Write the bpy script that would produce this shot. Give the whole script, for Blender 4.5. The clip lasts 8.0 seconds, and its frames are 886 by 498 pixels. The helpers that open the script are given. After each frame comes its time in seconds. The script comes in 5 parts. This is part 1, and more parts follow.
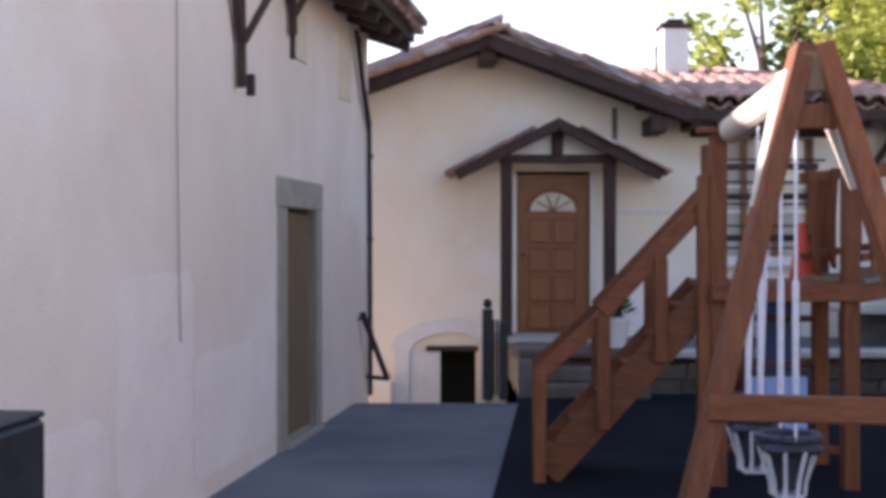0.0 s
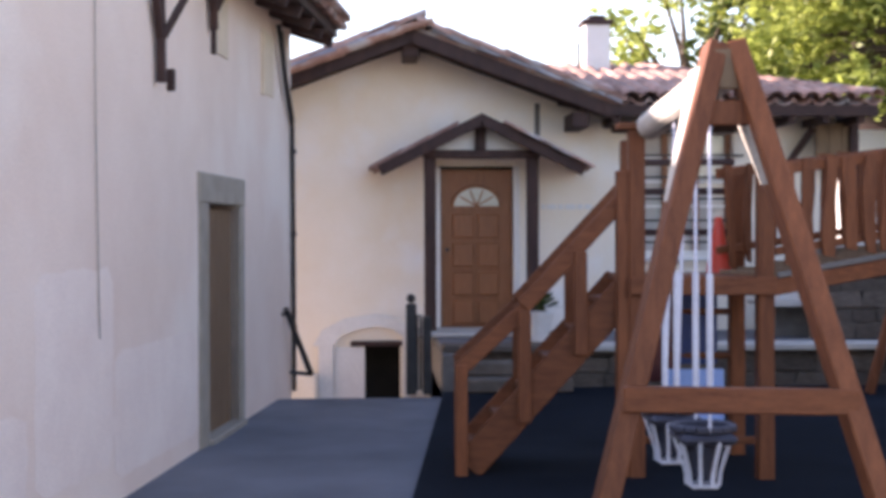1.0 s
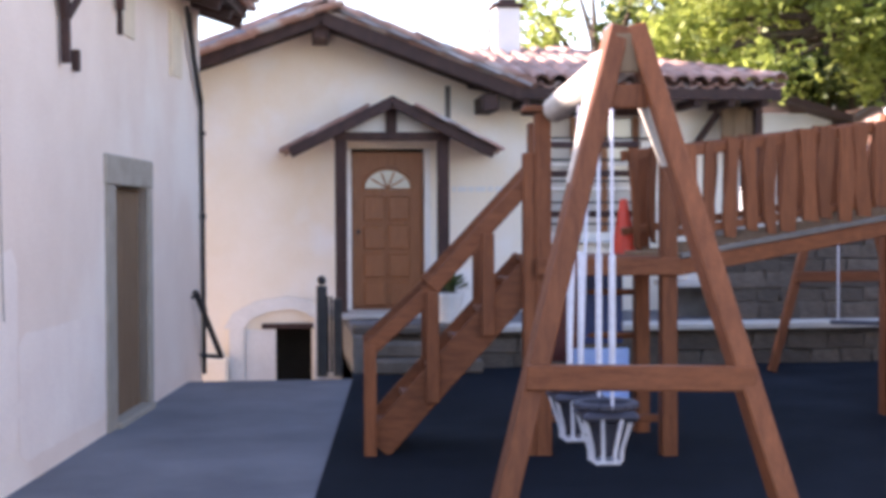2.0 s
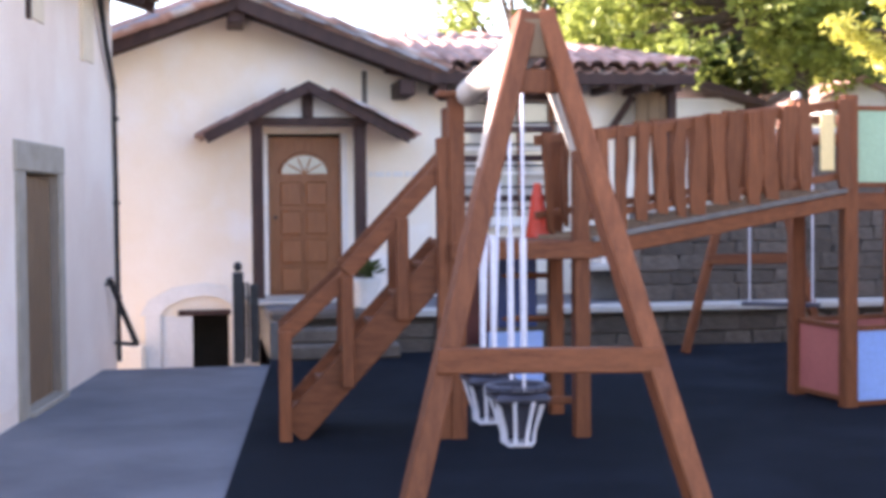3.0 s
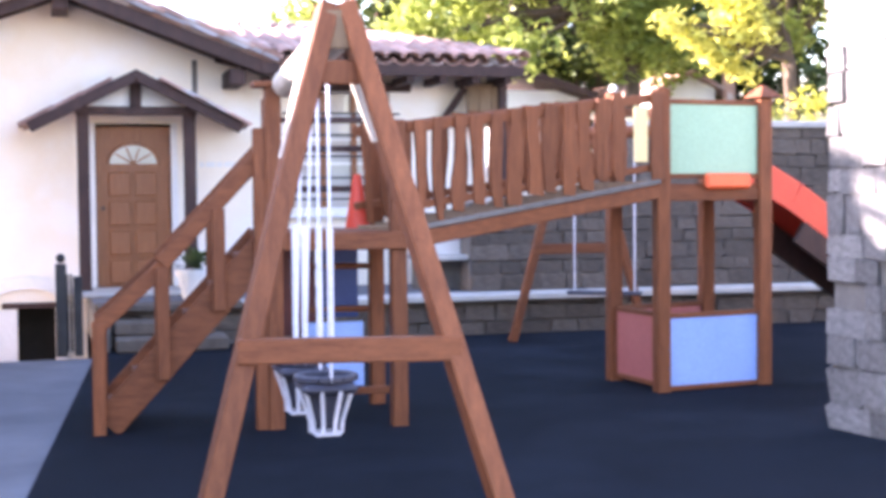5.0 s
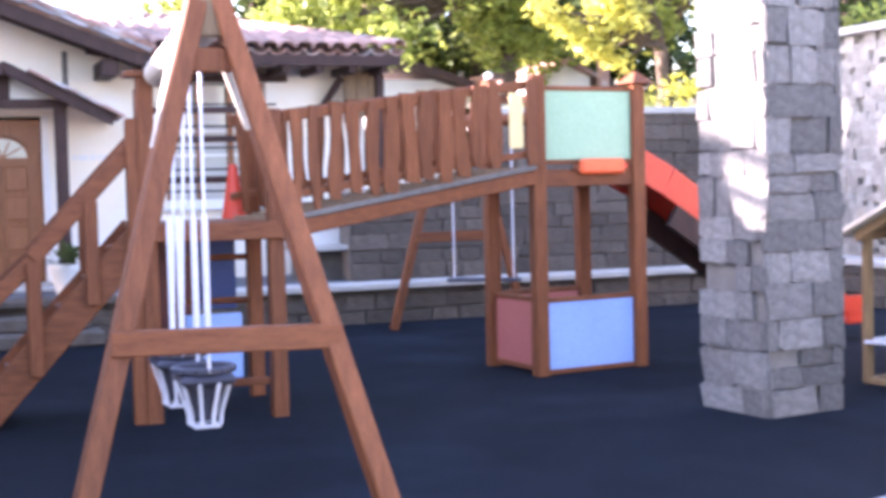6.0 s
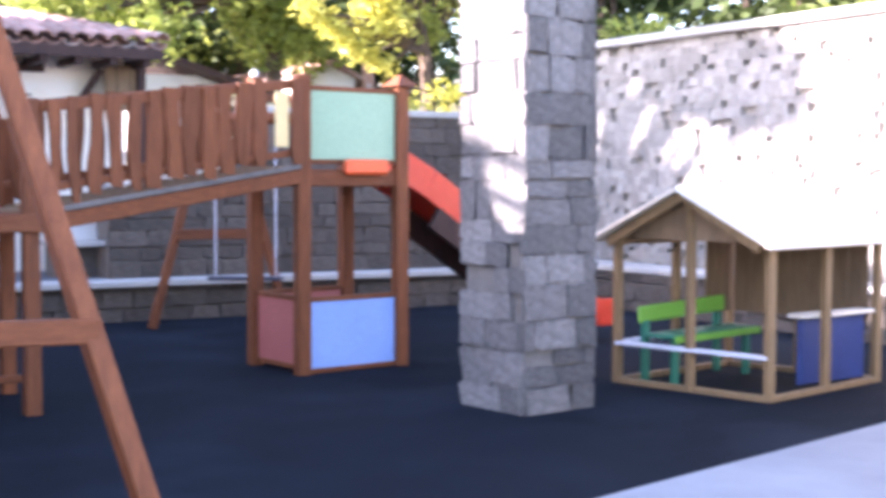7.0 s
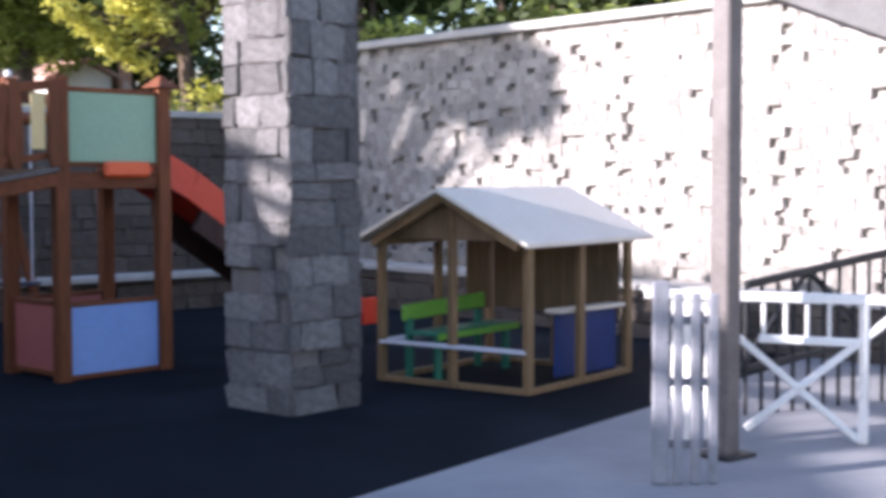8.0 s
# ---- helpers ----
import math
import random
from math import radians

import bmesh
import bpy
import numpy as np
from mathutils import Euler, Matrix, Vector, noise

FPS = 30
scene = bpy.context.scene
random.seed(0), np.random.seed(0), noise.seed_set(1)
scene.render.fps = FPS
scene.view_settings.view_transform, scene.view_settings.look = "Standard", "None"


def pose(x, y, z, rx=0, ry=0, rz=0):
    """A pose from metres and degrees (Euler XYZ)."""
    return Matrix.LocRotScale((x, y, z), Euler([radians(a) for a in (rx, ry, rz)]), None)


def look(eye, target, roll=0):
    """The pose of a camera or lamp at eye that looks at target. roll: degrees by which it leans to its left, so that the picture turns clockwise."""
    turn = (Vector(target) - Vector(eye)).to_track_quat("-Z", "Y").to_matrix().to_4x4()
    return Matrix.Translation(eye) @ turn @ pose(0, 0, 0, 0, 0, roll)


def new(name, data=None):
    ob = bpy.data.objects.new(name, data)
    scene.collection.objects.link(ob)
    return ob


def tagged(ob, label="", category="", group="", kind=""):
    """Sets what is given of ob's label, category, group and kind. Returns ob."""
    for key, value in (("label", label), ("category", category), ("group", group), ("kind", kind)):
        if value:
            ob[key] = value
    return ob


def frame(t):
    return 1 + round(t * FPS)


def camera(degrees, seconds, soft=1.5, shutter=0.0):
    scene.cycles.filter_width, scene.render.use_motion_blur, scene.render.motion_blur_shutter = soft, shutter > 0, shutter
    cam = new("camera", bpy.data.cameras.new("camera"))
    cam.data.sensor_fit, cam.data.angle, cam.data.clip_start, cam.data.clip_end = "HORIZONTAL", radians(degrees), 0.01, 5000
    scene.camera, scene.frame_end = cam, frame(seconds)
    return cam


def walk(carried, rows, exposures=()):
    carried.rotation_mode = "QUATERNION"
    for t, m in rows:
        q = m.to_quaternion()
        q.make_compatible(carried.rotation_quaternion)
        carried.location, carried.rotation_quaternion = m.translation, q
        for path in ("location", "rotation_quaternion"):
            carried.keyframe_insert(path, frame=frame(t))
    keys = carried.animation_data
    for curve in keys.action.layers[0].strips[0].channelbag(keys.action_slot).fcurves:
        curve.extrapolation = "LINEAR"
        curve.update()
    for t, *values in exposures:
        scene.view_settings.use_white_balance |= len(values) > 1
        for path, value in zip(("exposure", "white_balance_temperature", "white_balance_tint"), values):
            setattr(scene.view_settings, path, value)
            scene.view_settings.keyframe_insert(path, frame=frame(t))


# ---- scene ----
LENS = 35.32
PATH = [  # seconds, x, y, z, yaw, pitch, roll
    (0.0, 0.000, -0.000, 1.501, 0.00, -0.34, 0.00),
    (0.5, 0.014, -0.025, 1.499, -1.62, -0.52, -0.19),
    (1.0, 0.032, -0.043, 1.502, -3.01, -0.55, -0.17),
    (1.5, 0.048, -0.078, 1.498, -4.86, -0.86, -0.13),
    (3.0, 0.106, -0.131, 1.494, -9.76, -1.91, -0.53),
    (3.5, 0.131, -0.157, 1.484, -11.64, -2.02, -0.49),
    (4.0, 0.177, -0.165, 1.490, -12.88, -2.02, -0.55),
    (5.5, 0.331, -0.224, 1.492, -18.03, -2.61, -0.83),
    (6.0, 0.325, -0.219, 1.472, -20.75, -2.80, -1.36),
    (6.5, 0.305, -0.227, 1.471, -24.69, -2.85, -0.84),
    (7.0, 0.291, -0.249, 1.459, -30.58, -2.84, 0.14),
    (7.5, 0.235, -0.276, 1.466, -35.87, -2.79, 0.26),
    (8.0, 0.216, -0.325, 1.483, -40.36, -2.91, -0.14),
]
EXPOSURES = [(0.0, 1.75, 6800, 29), (1.5, 2.2, 6700, 29), (3.5, 2.9, 6550, 30), (5.5, 3.33, 6300, 33), (6.5, 3.23, 6200, 34), (7.0, 3.08, 6100, 31), (7.5, 2.6, 6050, 26), (8.0, 1.5, 5950, 22)]
SKY, SUN = 0.15, 4.8


def stance(x, y, z, yaw, pitch, roll):
    return pose(x, y, z, 0, 0, yaw) @ pose(0, 0, 0, 90 + pitch) @ pose(0, 0, 0, 0, 0, roll)


cam = camera(LENS, 8.0, soft=4.0, shutter=0.4)
walk(cam, [(t, stance(*p)) for t, *p in PATH], exposures=EXPOSURES)

# ---- light ----
SUN_FROM = Vector((-1.0, 0.30, 0.34)).normalized()
world = bpy.data.worlds.new("sky")
scene.world = world
world.use_nodes = True
wn = world.node_tree
sky = wn.nodes.new("ShaderNodeTexSky")
sky.sky_type = "NISHITA"
sky.sun_disc = False
sky.sun_elevation = math.asin(SUN_FROM.z)
sky.sun_rotation = math.atan2(SUN_FROM.x, SUN_FROM.y)
sky.air_density, sky.dust_density = 1.0, 0.8
wn.nodes["Background"].inputs["Strength"].default_value = SKY
wn.links.new(sky.outputs["Color"], wn.nodes["Background"].inputs["Color"])
sun = new("sun", bpy.data.lights.new("sun", "SUN"))
sun.data.energy, sun.data.angle, sun.data.color = SUN, radians(0.6), (1.0, 0.93, 0.85)
sun.matrix_world = look(SUN_FROM * 40, (0, 0, 0))


# ---- materials ----
def material(name, a, b, scale=6.0, rough=0.8, bump=0.3, fine=60.0, stretch=(1, 1, 1), each=0.0, metal=0.0, third=None, spots=2.0, translucent=0.0, sheen=0.4):
    """Two colours mixed by broad noise, with finer grain on top, and relief. each: how much one piece differs from the next."""
    m = bpy.data.materials.new(name)
    m.use_nodes = True
    n, link = m.node_tree.nodes, m.node_tree.links.new
    bsdf = n["Principled BSDF"]
    co = n.new("ShaderNodeTexCoord")
    mp = n.new("ShaderNodeMapping")
    mp.inputs["Scale"].default_value = stretch
    link(co.outputs["Object"], mp.inputs["Vector"])
    big = n.new("ShaderNodeTexNoise")
    big.inputs["Scale"].default_value, big.inputs["Detail"].default_value, big.inputs["Roughness"].default_value = scale, 6, 0.65
    link(mp.outputs["Vector"], big.inputs["Vector"])
    ramp = n.new("ShaderNodeValToRGB")
    ramp.color_ramp.elements[0].position, ramp.color_ramp.elements[1].position = 0.32, 0.68
    ramp.color_ramp.elements[0].color, ramp.color_ramp.elements[1].color = (*a, 1), (*b, 1)
    link(big.outputs["Fac"], ramp.inputs["Fac"])
    colour = ramp.outputs["Color"]
    if third:
        wide = n.new("ShaderNodeTexNoise")
        wide.inputs["Scale"].default_value, wide.inputs["Detail"].default_value = spots, 4
        link(mp.outputs["Vector"], wide.inputs["Vector"])
        cut = n.new("ShaderNodeValToRGB")
        cut.color_ramp.elements[0].position, cut.color_ramp.elements[1].position = 0.52, 0.66
        link(wide.outputs["Fac"], cut.inputs["Fac"])
        mix = n.new("ShaderNodeMix")
        mix.data_type = "RGBA"
        link(cut.outputs["Color"], mix.inputs[0])
        link(colour, mix.inputs[6])
        mix.inputs[7].default_value = (*third, 1)
        colour = mix.outputs[2]
    grain = n.new("ShaderNodeTexNoise")
    grain.inputs["Scale"].default_value, grain.inputs["Detail"].default_value = fine, 3
    link(mp.outputs["Vector"], grain.inputs["Vector"])
    hsv = n.new("ShaderNodeHueSaturation")
    link(colour, hsv.inputs["Color"])
    vary = n.new("ShaderNodeMath")
    vary.operation = "MULTIPLY_ADD"
    link(grain.outputs["Fac"], vary.inputs[0])
    vary.inputs[1].default_value, vary.inputs[2].default_value = 0.4, 0.8
    value = vary.outputs[0]
    if each:
        info = n.new("ShaderNodeObjectInfo")
        island = n.new("ShaderNodeNewGeometry")
        add = n.new("ShaderNodeMath")
        link(info.outputs["Random"], add.inputs[0])
        link(island.outputs["Random Per Island"], add.inputs[1])
        frac = n.new("ShaderNodeMath")
        frac.operation = "FRACT"
        link(add.outputs[0], frac.inputs[0])
        more = n.new("ShaderNodeMath")
        more.operation = "MULTIPLY_ADD"
        link(frac.outputs[0], more.inputs[0])
        more.inputs[1].default_value, more.inputs[2].default_value = each, 1 - each / 2
        both = n.new("ShaderNodeMath")
        both.operation = "MULTIPLY"
        link(value, both.inputs[0])
        link(more.outputs[0], both.inputs[1])
        value = both.outputs[0]
    link(value, hsv.inputs["Value"])
    link(hsv.outputs["Color"], bsdf.inputs["Base Color"])
    bsdf.inputs["Roughness"].default_value, bsdf.inputs["Metallic"].default_value = rough, metal
    bsdf.inputs["Specular IOR Level"].default_value = sheen
    if translucent:
        bsdf.inputs["Subsurface Weight"].default_value = 0.0
        tr = n.new("ShaderNodeBsdfTranslucent")
        link(hsv.outputs["Color"], tr.inputs["Color"])
        ms = n.new("ShaderNodeMixShader")
        ms.inputs[0].default_value = translucent
        link(bsdf.outputs[0], ms.inputs[1])
        link(tr.outputs[0], ms.inputs[2])
        link(ms.outputs[0], n["Material Output"].inputs["Surface"])
    if bump:
        bp = n.new("ShaderNodeBump")
        bp.inputs["Strength"].default_value, bp.inputs["Distance"].default_value = bump, 0.01
        total = n.new("ShaderNodeMath")
        link(big.outputs["Fac"], total.inputs[0])
        link(grain.outputs["Fac"], total.inputs[1])
        link(total.outputs[0], bp.inputs["Height"])
        link(bp.outputs["Normal"], bsdf.inputs["Normal"])
    return m


M_PLASTER = material("cream_plaster", (0.86, 0.755, 0.60), (0.90, 0.82, 0.71), 1.5, 0.9, 0.25, 90, third=(0.89, 0.86, 0.82), spots=0.9)
M_PLASTER_OLD = material("old_plaster", (0.71, 0.56, 0.46), (0.77, 0.63, 0.53), 1.2, 0.92, 0.35, 70, third=(0.79, 0.675, 0.58), spots=0.7)
M_PATCH = material("plaster_patch", (0.74, 0.61, 0.53), (0.81, 0.69, 0.60), 2.5, 0.92, 0.3, 70)
M_WHITE = material("white_paint", (0.72, 0.70, 0.66), (0.80, 0.78, 0.75), 3, 0.6, 0.1, 60)
M_WOOD = material("red_stained_wood", (0.122, 0.038, 0.0145), (0.215, 0.072, 0.028), 5, 0.6, 0.25, 40, (6, 6, 0.8), each=0.35, sheen=0.25)
M_WOOD_X = material("red_stained_plank", (0.122, 0.038, 0.0145), (0.215, 0.072, 0.028), 5, 0.6, 0.25, 40, (0.8, 6, 6), each=0.35, sheen=0.25)
M_DOOR = material("varnished_door_wood", (0.21, 0.074, 0.026), (0.31, 0.116, 0.044), 5, 0.4, 0.2, 40, (8, 8, 0.8), each=0.15)
M_DARK_WOOD = material("dark_timber", (0.030, 0.014, 0.012), (0.060, 0.028, 0.022), 4, 0.7, 0.3, 40, (3, 3, 1), each=0.2)
M_OLD_WOOD = material("weathered_brown_boards", (0.15, 0.095, 0.055), (0.23, 0.15, 0.085), 4, 0.8, 0.3, 40, (6, 6, 0.8), each=0.25)
M_PINE = material("pale_pine", (0.17, 0.105, 0.05), (0.26, 0.165, 0.08), 4, 0.6, 0.2, 40, (5, 5, 0.8), each=0.2)
M_PLY = material("pale_roof_board", (0.74, 0.65, 0.54), (0.80, 0.72, 0.61), 2, 0.7, 0.15, 50)
M_RUBBER = material("dark_rubber_paving", (0.0046, 0.0076, 0.0125), (0.0082, 0.0124, 0.0190), 1.3, 0.95, 0.6, 160, third=(0.0118, 0.0172, 0.0258), spots=0.6, sheen=0.1)
M_CONCRETE = material("grey_concrete", (0.112, 0.115, 0.13), (0.165, 0.17, 0.188), 1.1, 0.9, 0.3, 120, third=(0.098, 0.101, 0.115), spots=0.5)
M_PAD = material("pale_concrete", (0.225, 0.225, 0.235), (0.30, 0.30, 0.308), 1.1, 0.85, 0.3, 120, third=(0.26, 0.26, 0.268), spots=0.5)
M_CAP = material("concrete_cap", (0.40, 0.38, 0.35), (0.50, 0.48, 0.44), 3, 0.9, 0.3, 90)
M_STONE = material("grey_brown_stone", (0.115, 0.107, 0.102), (0.225, 0.212, 0.205), 5, 0.9, 0.9, 40, each=0.75)
M_STONE_DARK = material("dark_fieldstone", (0.080, 0.064, 0.052), (0.15, 0.122, 0.099), 4, 0.9, 0.8, 50, each=0.6)
M_RUBBLE = material("pale_rubble_stone", (0.27, 0.248, 0.222), (0.38, 0.352, 0.32), 4, 0.92, 0.8, 40, each=0.45)
M_MORTAR_PALE = material("pale_mortar", (0.29, 0.268, 0.24), (0.37, 0.342, 0.308), 8, 0.95, 0.8, 60)
M_MORTAR = material("mortar", (0.12, 0.11, 0.10), (0.18, 0.165, 0.152), 8, 0.95, 0.6, 80)
M_SURROUND = material("door_stone", (0.27, 0.23, 0.18), (0.36, 0.31, 0.25), 5, 0.9, 0.5, 60, each=0.2)
M_TILE = material("terracotta_tile", (0.27, 0.14, 0.105), (0.44, 0.27, 0.21), 3, 0.85, 0.5, 40, each=0.7, third=(0.42, 0.37, 0.34), spots=3)
M_VERGE = material("grey_lichen_tile", (0.26, 0.24, 0.25), (0.40, 0.37, 0.38), 4, 0.85, 0.5, 40, each=0.5)
M_IRON = material("black_iron", (0.012, 0.012, 0.014), (0.03, 0.03, 0.032), 10, 0.5, 0.2, 60)
M_GREYPAINT = material("white_metal_paint", (0.18, 0.18, 0.20), (0.27, 0.27, 0.29), 6, 0.5, 0.1, 60)
M_GREEN = material("pale_green_panel", (0.26, 0.42, 0.28), (0.30, 0.47, 0.32), 1.5, 0.45, 0.05, 40)
M_BLUE = material("light_blue_panel", (0.24, 0.38, 0.74), (0.29, 0.44, 0.80), 1.5, 0.45, 0.05, 40)
M_PINK = material("pink_red_panel", (0.38, 0.11, 0.10), (0.45, 0.15, 0.13), 1.5, 0.5, 0.05, 40)
M_CREAM = material("cream_yellow_board", (0.72, 0.56, 0.26), (0.78, 0.62, 0.31), 2, 0.5, 0.05, 40)
M_MAROON = material("dark_maroon_board", (0.085, 0.012, 0.012), (0.12, 0.018, 0.016), 2, 0.5, 0.05, 40)
M_RED = material("red_plastic", (0.60, 0.045, 0.02), (0.66, 0.065, 0.03), 2, 0.35, 0.03, 40)
M_ORANGE = material("orange_plastic", (0.80, 0.11, 0.03), (0.85, 0.14, 0.04), 2, 0.35, 0.03, 40)
M_NAVY = material("deep_blue_panel", (0.014, 0.032, 0.13), (0.018, 0.045, 0.17), 2, 0.5, 0.05, 40)
M_LIME = material("lime_green_plastic", (0.16, 0.40, 0.05), (0.20, 0.46, 0.07), 2, 0.4, 0.03, 40)
M_TEAL = material("dark_green_plastic", (0.02, 0.16, 0.10), (0.03, 0.20, 0.13), 2, 0.4, 0.03, 40)
M_PLASTIC = material("grey_white_plastic", (0.60, 0.60, 0.66), (0.68, 0.68, 0.74), 3, 0.45, 0.03, 40)
M_DARKPLASTIC = material("dark_seat_plastic", (0.03, 0.03, 0.045), (0.05, 0.05, 0.07), 3, 0.5, 0.05, 40)
# pale timber; also paints the sun on the swing leg sides
M_BEAM = material("bleached_round_timber", (0.42, 0.37, 0.31), (0.55, 0.50, 0.43), 5, 0.7, 0.25, 40, (6, 0.8, 6))
M_STEEL = material("grey_brown_steel", (0.115, 0.098, 0.09), (0.16, 0.14, 0.13), 5, 0.5, 0.1, 40)
M_CANOPY = material("weathered_canopy_board", (0.22, 0.205, 0.19), (0.31, 0.29, 0.27), 4, 0.7, 0.2, 40)
M_DOOR_OLD = material("warm_old_door_wood", (0.15, 0.088, 0.048), (0.21, 0.125, 0.068), 5, 0.7, 0.3, 40, (6, 6, 0.8), each=0.2)
M_BEIGE = material("beige_reveal", (0.62, 0.50, 0.36), (0.70, 0.58, 0.43), 4, 0.9, 0.2, 50)
M_ROPE = material("white_rope", (0.62, 0.62, 0.70), (0.72, 0.72, 0.80), 20, 0.8, 0.4, 90)
M_BARK = material("bark", (0.06, 0.042, 0.03), (0.12, 0.085, 0.06), 6, 0.95, 0.9, 30, (3, 3, 0.7))
M_LEAF = material("tree_leaf", (0.17, 0.22, 0.04), (0.38, 0.42, 0.10), 1.2, 0.5, 0.0, 8, each=0.6, translucent=0.5)
M_LEAF_GOLD = material("yellow_green_leaf", (0.46, 0.45, 0.06), (0.66, 0.62, 0.16), 1.2, 0.5, 0.0, 8, each=0.4, translucent=0.35)
# deep green that carries the shade of the trees over the wall
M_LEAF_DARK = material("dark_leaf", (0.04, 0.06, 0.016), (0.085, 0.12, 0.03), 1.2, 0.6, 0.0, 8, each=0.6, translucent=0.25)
M_EARTH = material("dry_earth_and_grass", (0.10, 0.085, 0.045), (0.20, 0.17, 0.08), 2, 0.95, 0.8, 40, third=(0.08, 0.10, 0.03), spots=1)
M_DRY = material("pale_dry_ground", (0.36, 0.31, 0.20), (0.50, 0.45, 0.32), 1.5, 0.95, 0.8, 40, third=(0.24, 0.25, 0.10), spots=0.8)
# near-black colour in place of the darkness of closed rooms
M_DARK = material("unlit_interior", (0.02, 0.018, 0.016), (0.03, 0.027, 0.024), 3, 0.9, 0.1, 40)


def glass(name, tint, rough=0.05):
    m = bpy.data.materials.new(name)
    m.use_nodes = True
    b = m.node_tree.nodes["Principled BSDF"]
    b.inputs["Base Color"].default_value = (*tint, 1)
    b.inputs["Roughness"].default_value = rough
    b.inputs["Transmission Weight"].default_value = 0.35
    b.inputs["Specular IOR Level"].default_value = 0.9
    return m


M_GLASS = glass("window_glass", (0.78, 0.74, 0.68))
M_FANGLASS = glass("frosted_fanlight_glass", (0.75, 0.72, 0.62), 0.25)


# ---- building helpers ----
def hexa(bm, m, sx, sy, sz, bevel=0.0):
    made = bmesh.ops.create_cube(bm, size=1.0, matrix=m @ Matrix.Diagonal((sx, sy, sz, 1)))
    if bevel:
        edges = list({e for v in made["verts"] for e in v.link_edges})
        bmesh.ops.bevel(bm, geom=edges, offset=bevel, segments=1, affect="EDGES", profile=0.5)


def block(bm, x0, x1, y0, y1, z0, z1, bevel=0.0):
    hexa(bm, pose((x0 + x1) / 2, (y0 + y1) / 2, (z0 + z1) / 2), abs(x1 - x0), abs(y1 - y0), abs(z1 - z0), bevel)


def beam(bm, p, q, w, h, bevel=0.006, up=(0, 0, 1)):
    """A squared timber from p to q, w wide and h deep."""
    p, q = Vector(p), Vector(q)
    z = (q - p).normalized()
    x = Vector(up).cross(z)
    x = Vector((1, 0, 0)) if x.length < 1e-4 else x.normalized()
    y = z.cross(x)
    m = Matrix((x, y, z)).transposed().to_4x4()
    m.translation = (p + q) / 2
    hexa(bm, m, w, h, (q - p).length, bevel)


def rod(bm, p, q, r, sides=8, r2=None):
    p, q = Vector(p), Vector(q)
    m = (q - p).to_track_quat("Z", "Y").to_matrix().to_4x4()
    m.translation = (p + q) / 2
    bmesh.ops.create_cone(bm, cap_ends=True, segments=sides, radius1=r, radius2=r if r2 is None else r2, depth=(q - p).length, matrix=m)


def tube(bm, points, r, sides=6):
    for p, q in zip(points, points[1:]):
        rod(bm, p, q, r, sides)


def prism(bm, outline, depth, m):
    """A flat outline in x and z, pushed out along y by depth."""
    a = [bm.verts.new(m @ Vector((x, 0, z))) for x, z in outline]
    b = [bm.verts.new(m @ Vector((x, depth, z))) for x, z in outline]
    bm.faces.new(a)
    bm.faces.new(b[::-1])
    for i in range(len(a)):
        j = (i + 1) % len(a)
        bm.faces.new((a[j], a[i], b[i], b[j]))
    bmesh.ops.recalc_face_normals(bm, faces=bm.faces)


def mesh_of(name, bm, mat):
    me = bpy.data.meshes.new(name)
    bm.to_mesh(me)
    bm.free()
    me.materials.append(mat)
    return me


def part(name, bm, mat, parent=None, label=""):
    ob = new(name, mesh_of(name, bm, mat))
    if parent:
        ob.parent = parent
    return tagged(ob, label)


def thing(name, label, category, group="", kind="", at=(0, 0, 0), turn=0.0):
    ob = new(name)
    ob.empty_display_size = 0.1
    ob.matrix_basis = pose(*at, 0, 0, turn)
    return tagged(ob, label, category, group, kind)


def single(name, bm, mat, label="", category="", group="", kind=""):
    return tagged(part(name, bm, mat), label, category, group, kind)


def bm_block(*a, **k):
    bm = bmesh.new()
    block(bm, *a, **k)
    return bm


def bm_beam(*a, **k):
    bm = bmesh.new()
    beam(bm, *a, **k)
    return bm


def bm_rod(*a, **k):
    bm = bmesh.new()
    rod(bm, *a, **k)
    return bm


def sheet(name, outline, z, thick, mat, **tags):
    """A slab with the outline as seen from above, its top at z."""
    bm = bmesh.new()
    top = [bm.verts.new((x, y, z)) for x, y in outline]
    low = [bm.verts.new((x, y, z - thick)) for x, y in outline]
    bm.faces.new(top)
    bm.faces.new(low[::-1])
    for i in range(len(top)):
        j = (i + 1) % len(top)
        bm.faces.new((top[j], top[i], low[i], low[j]))
    bmesh.ops.recalc_face_normals(bm, faces=bm.faces)
    return tagged(part(name, bm, mat), **tags)


def gather(rest, data, m):
    """Adds a moved copy of a small mesh to the lists of a joined one."""
    n = len(rest[0])
    rest[0].extend(m @ v.co for v in data.vertices)
    rest[1].extend([n + i for i in p.vertices] for p in data.polygons)


def joined(name, rest, mat, parent):
    if rest[0]:
        me = bpy.data.meshes.new(name)
        me.from_pydata(*rest[:1], [], rest[1])
        me.materials.append(mat)
        ob = new(name, me)
        ob.parent = parent
        tagged(ob, kind="stuff")


def rough_stones(name, mat, count=7, wear=0.10, seed=3):
    """Some worn unit blocks to share between stones."""
    rng = random.Random(seed)
    out = []
    for _ in range(count):
        bm = bmesh.new()
        hexa(bm, Matrix(), 1, 1, 1, 0.07)
        for v in bm.verts:
            v.co += Vector([rng.uniform(-wear, wear) * 0.6 for _ in range(3)])
        out.append(mesh_of(name, bm, mat))
    return out


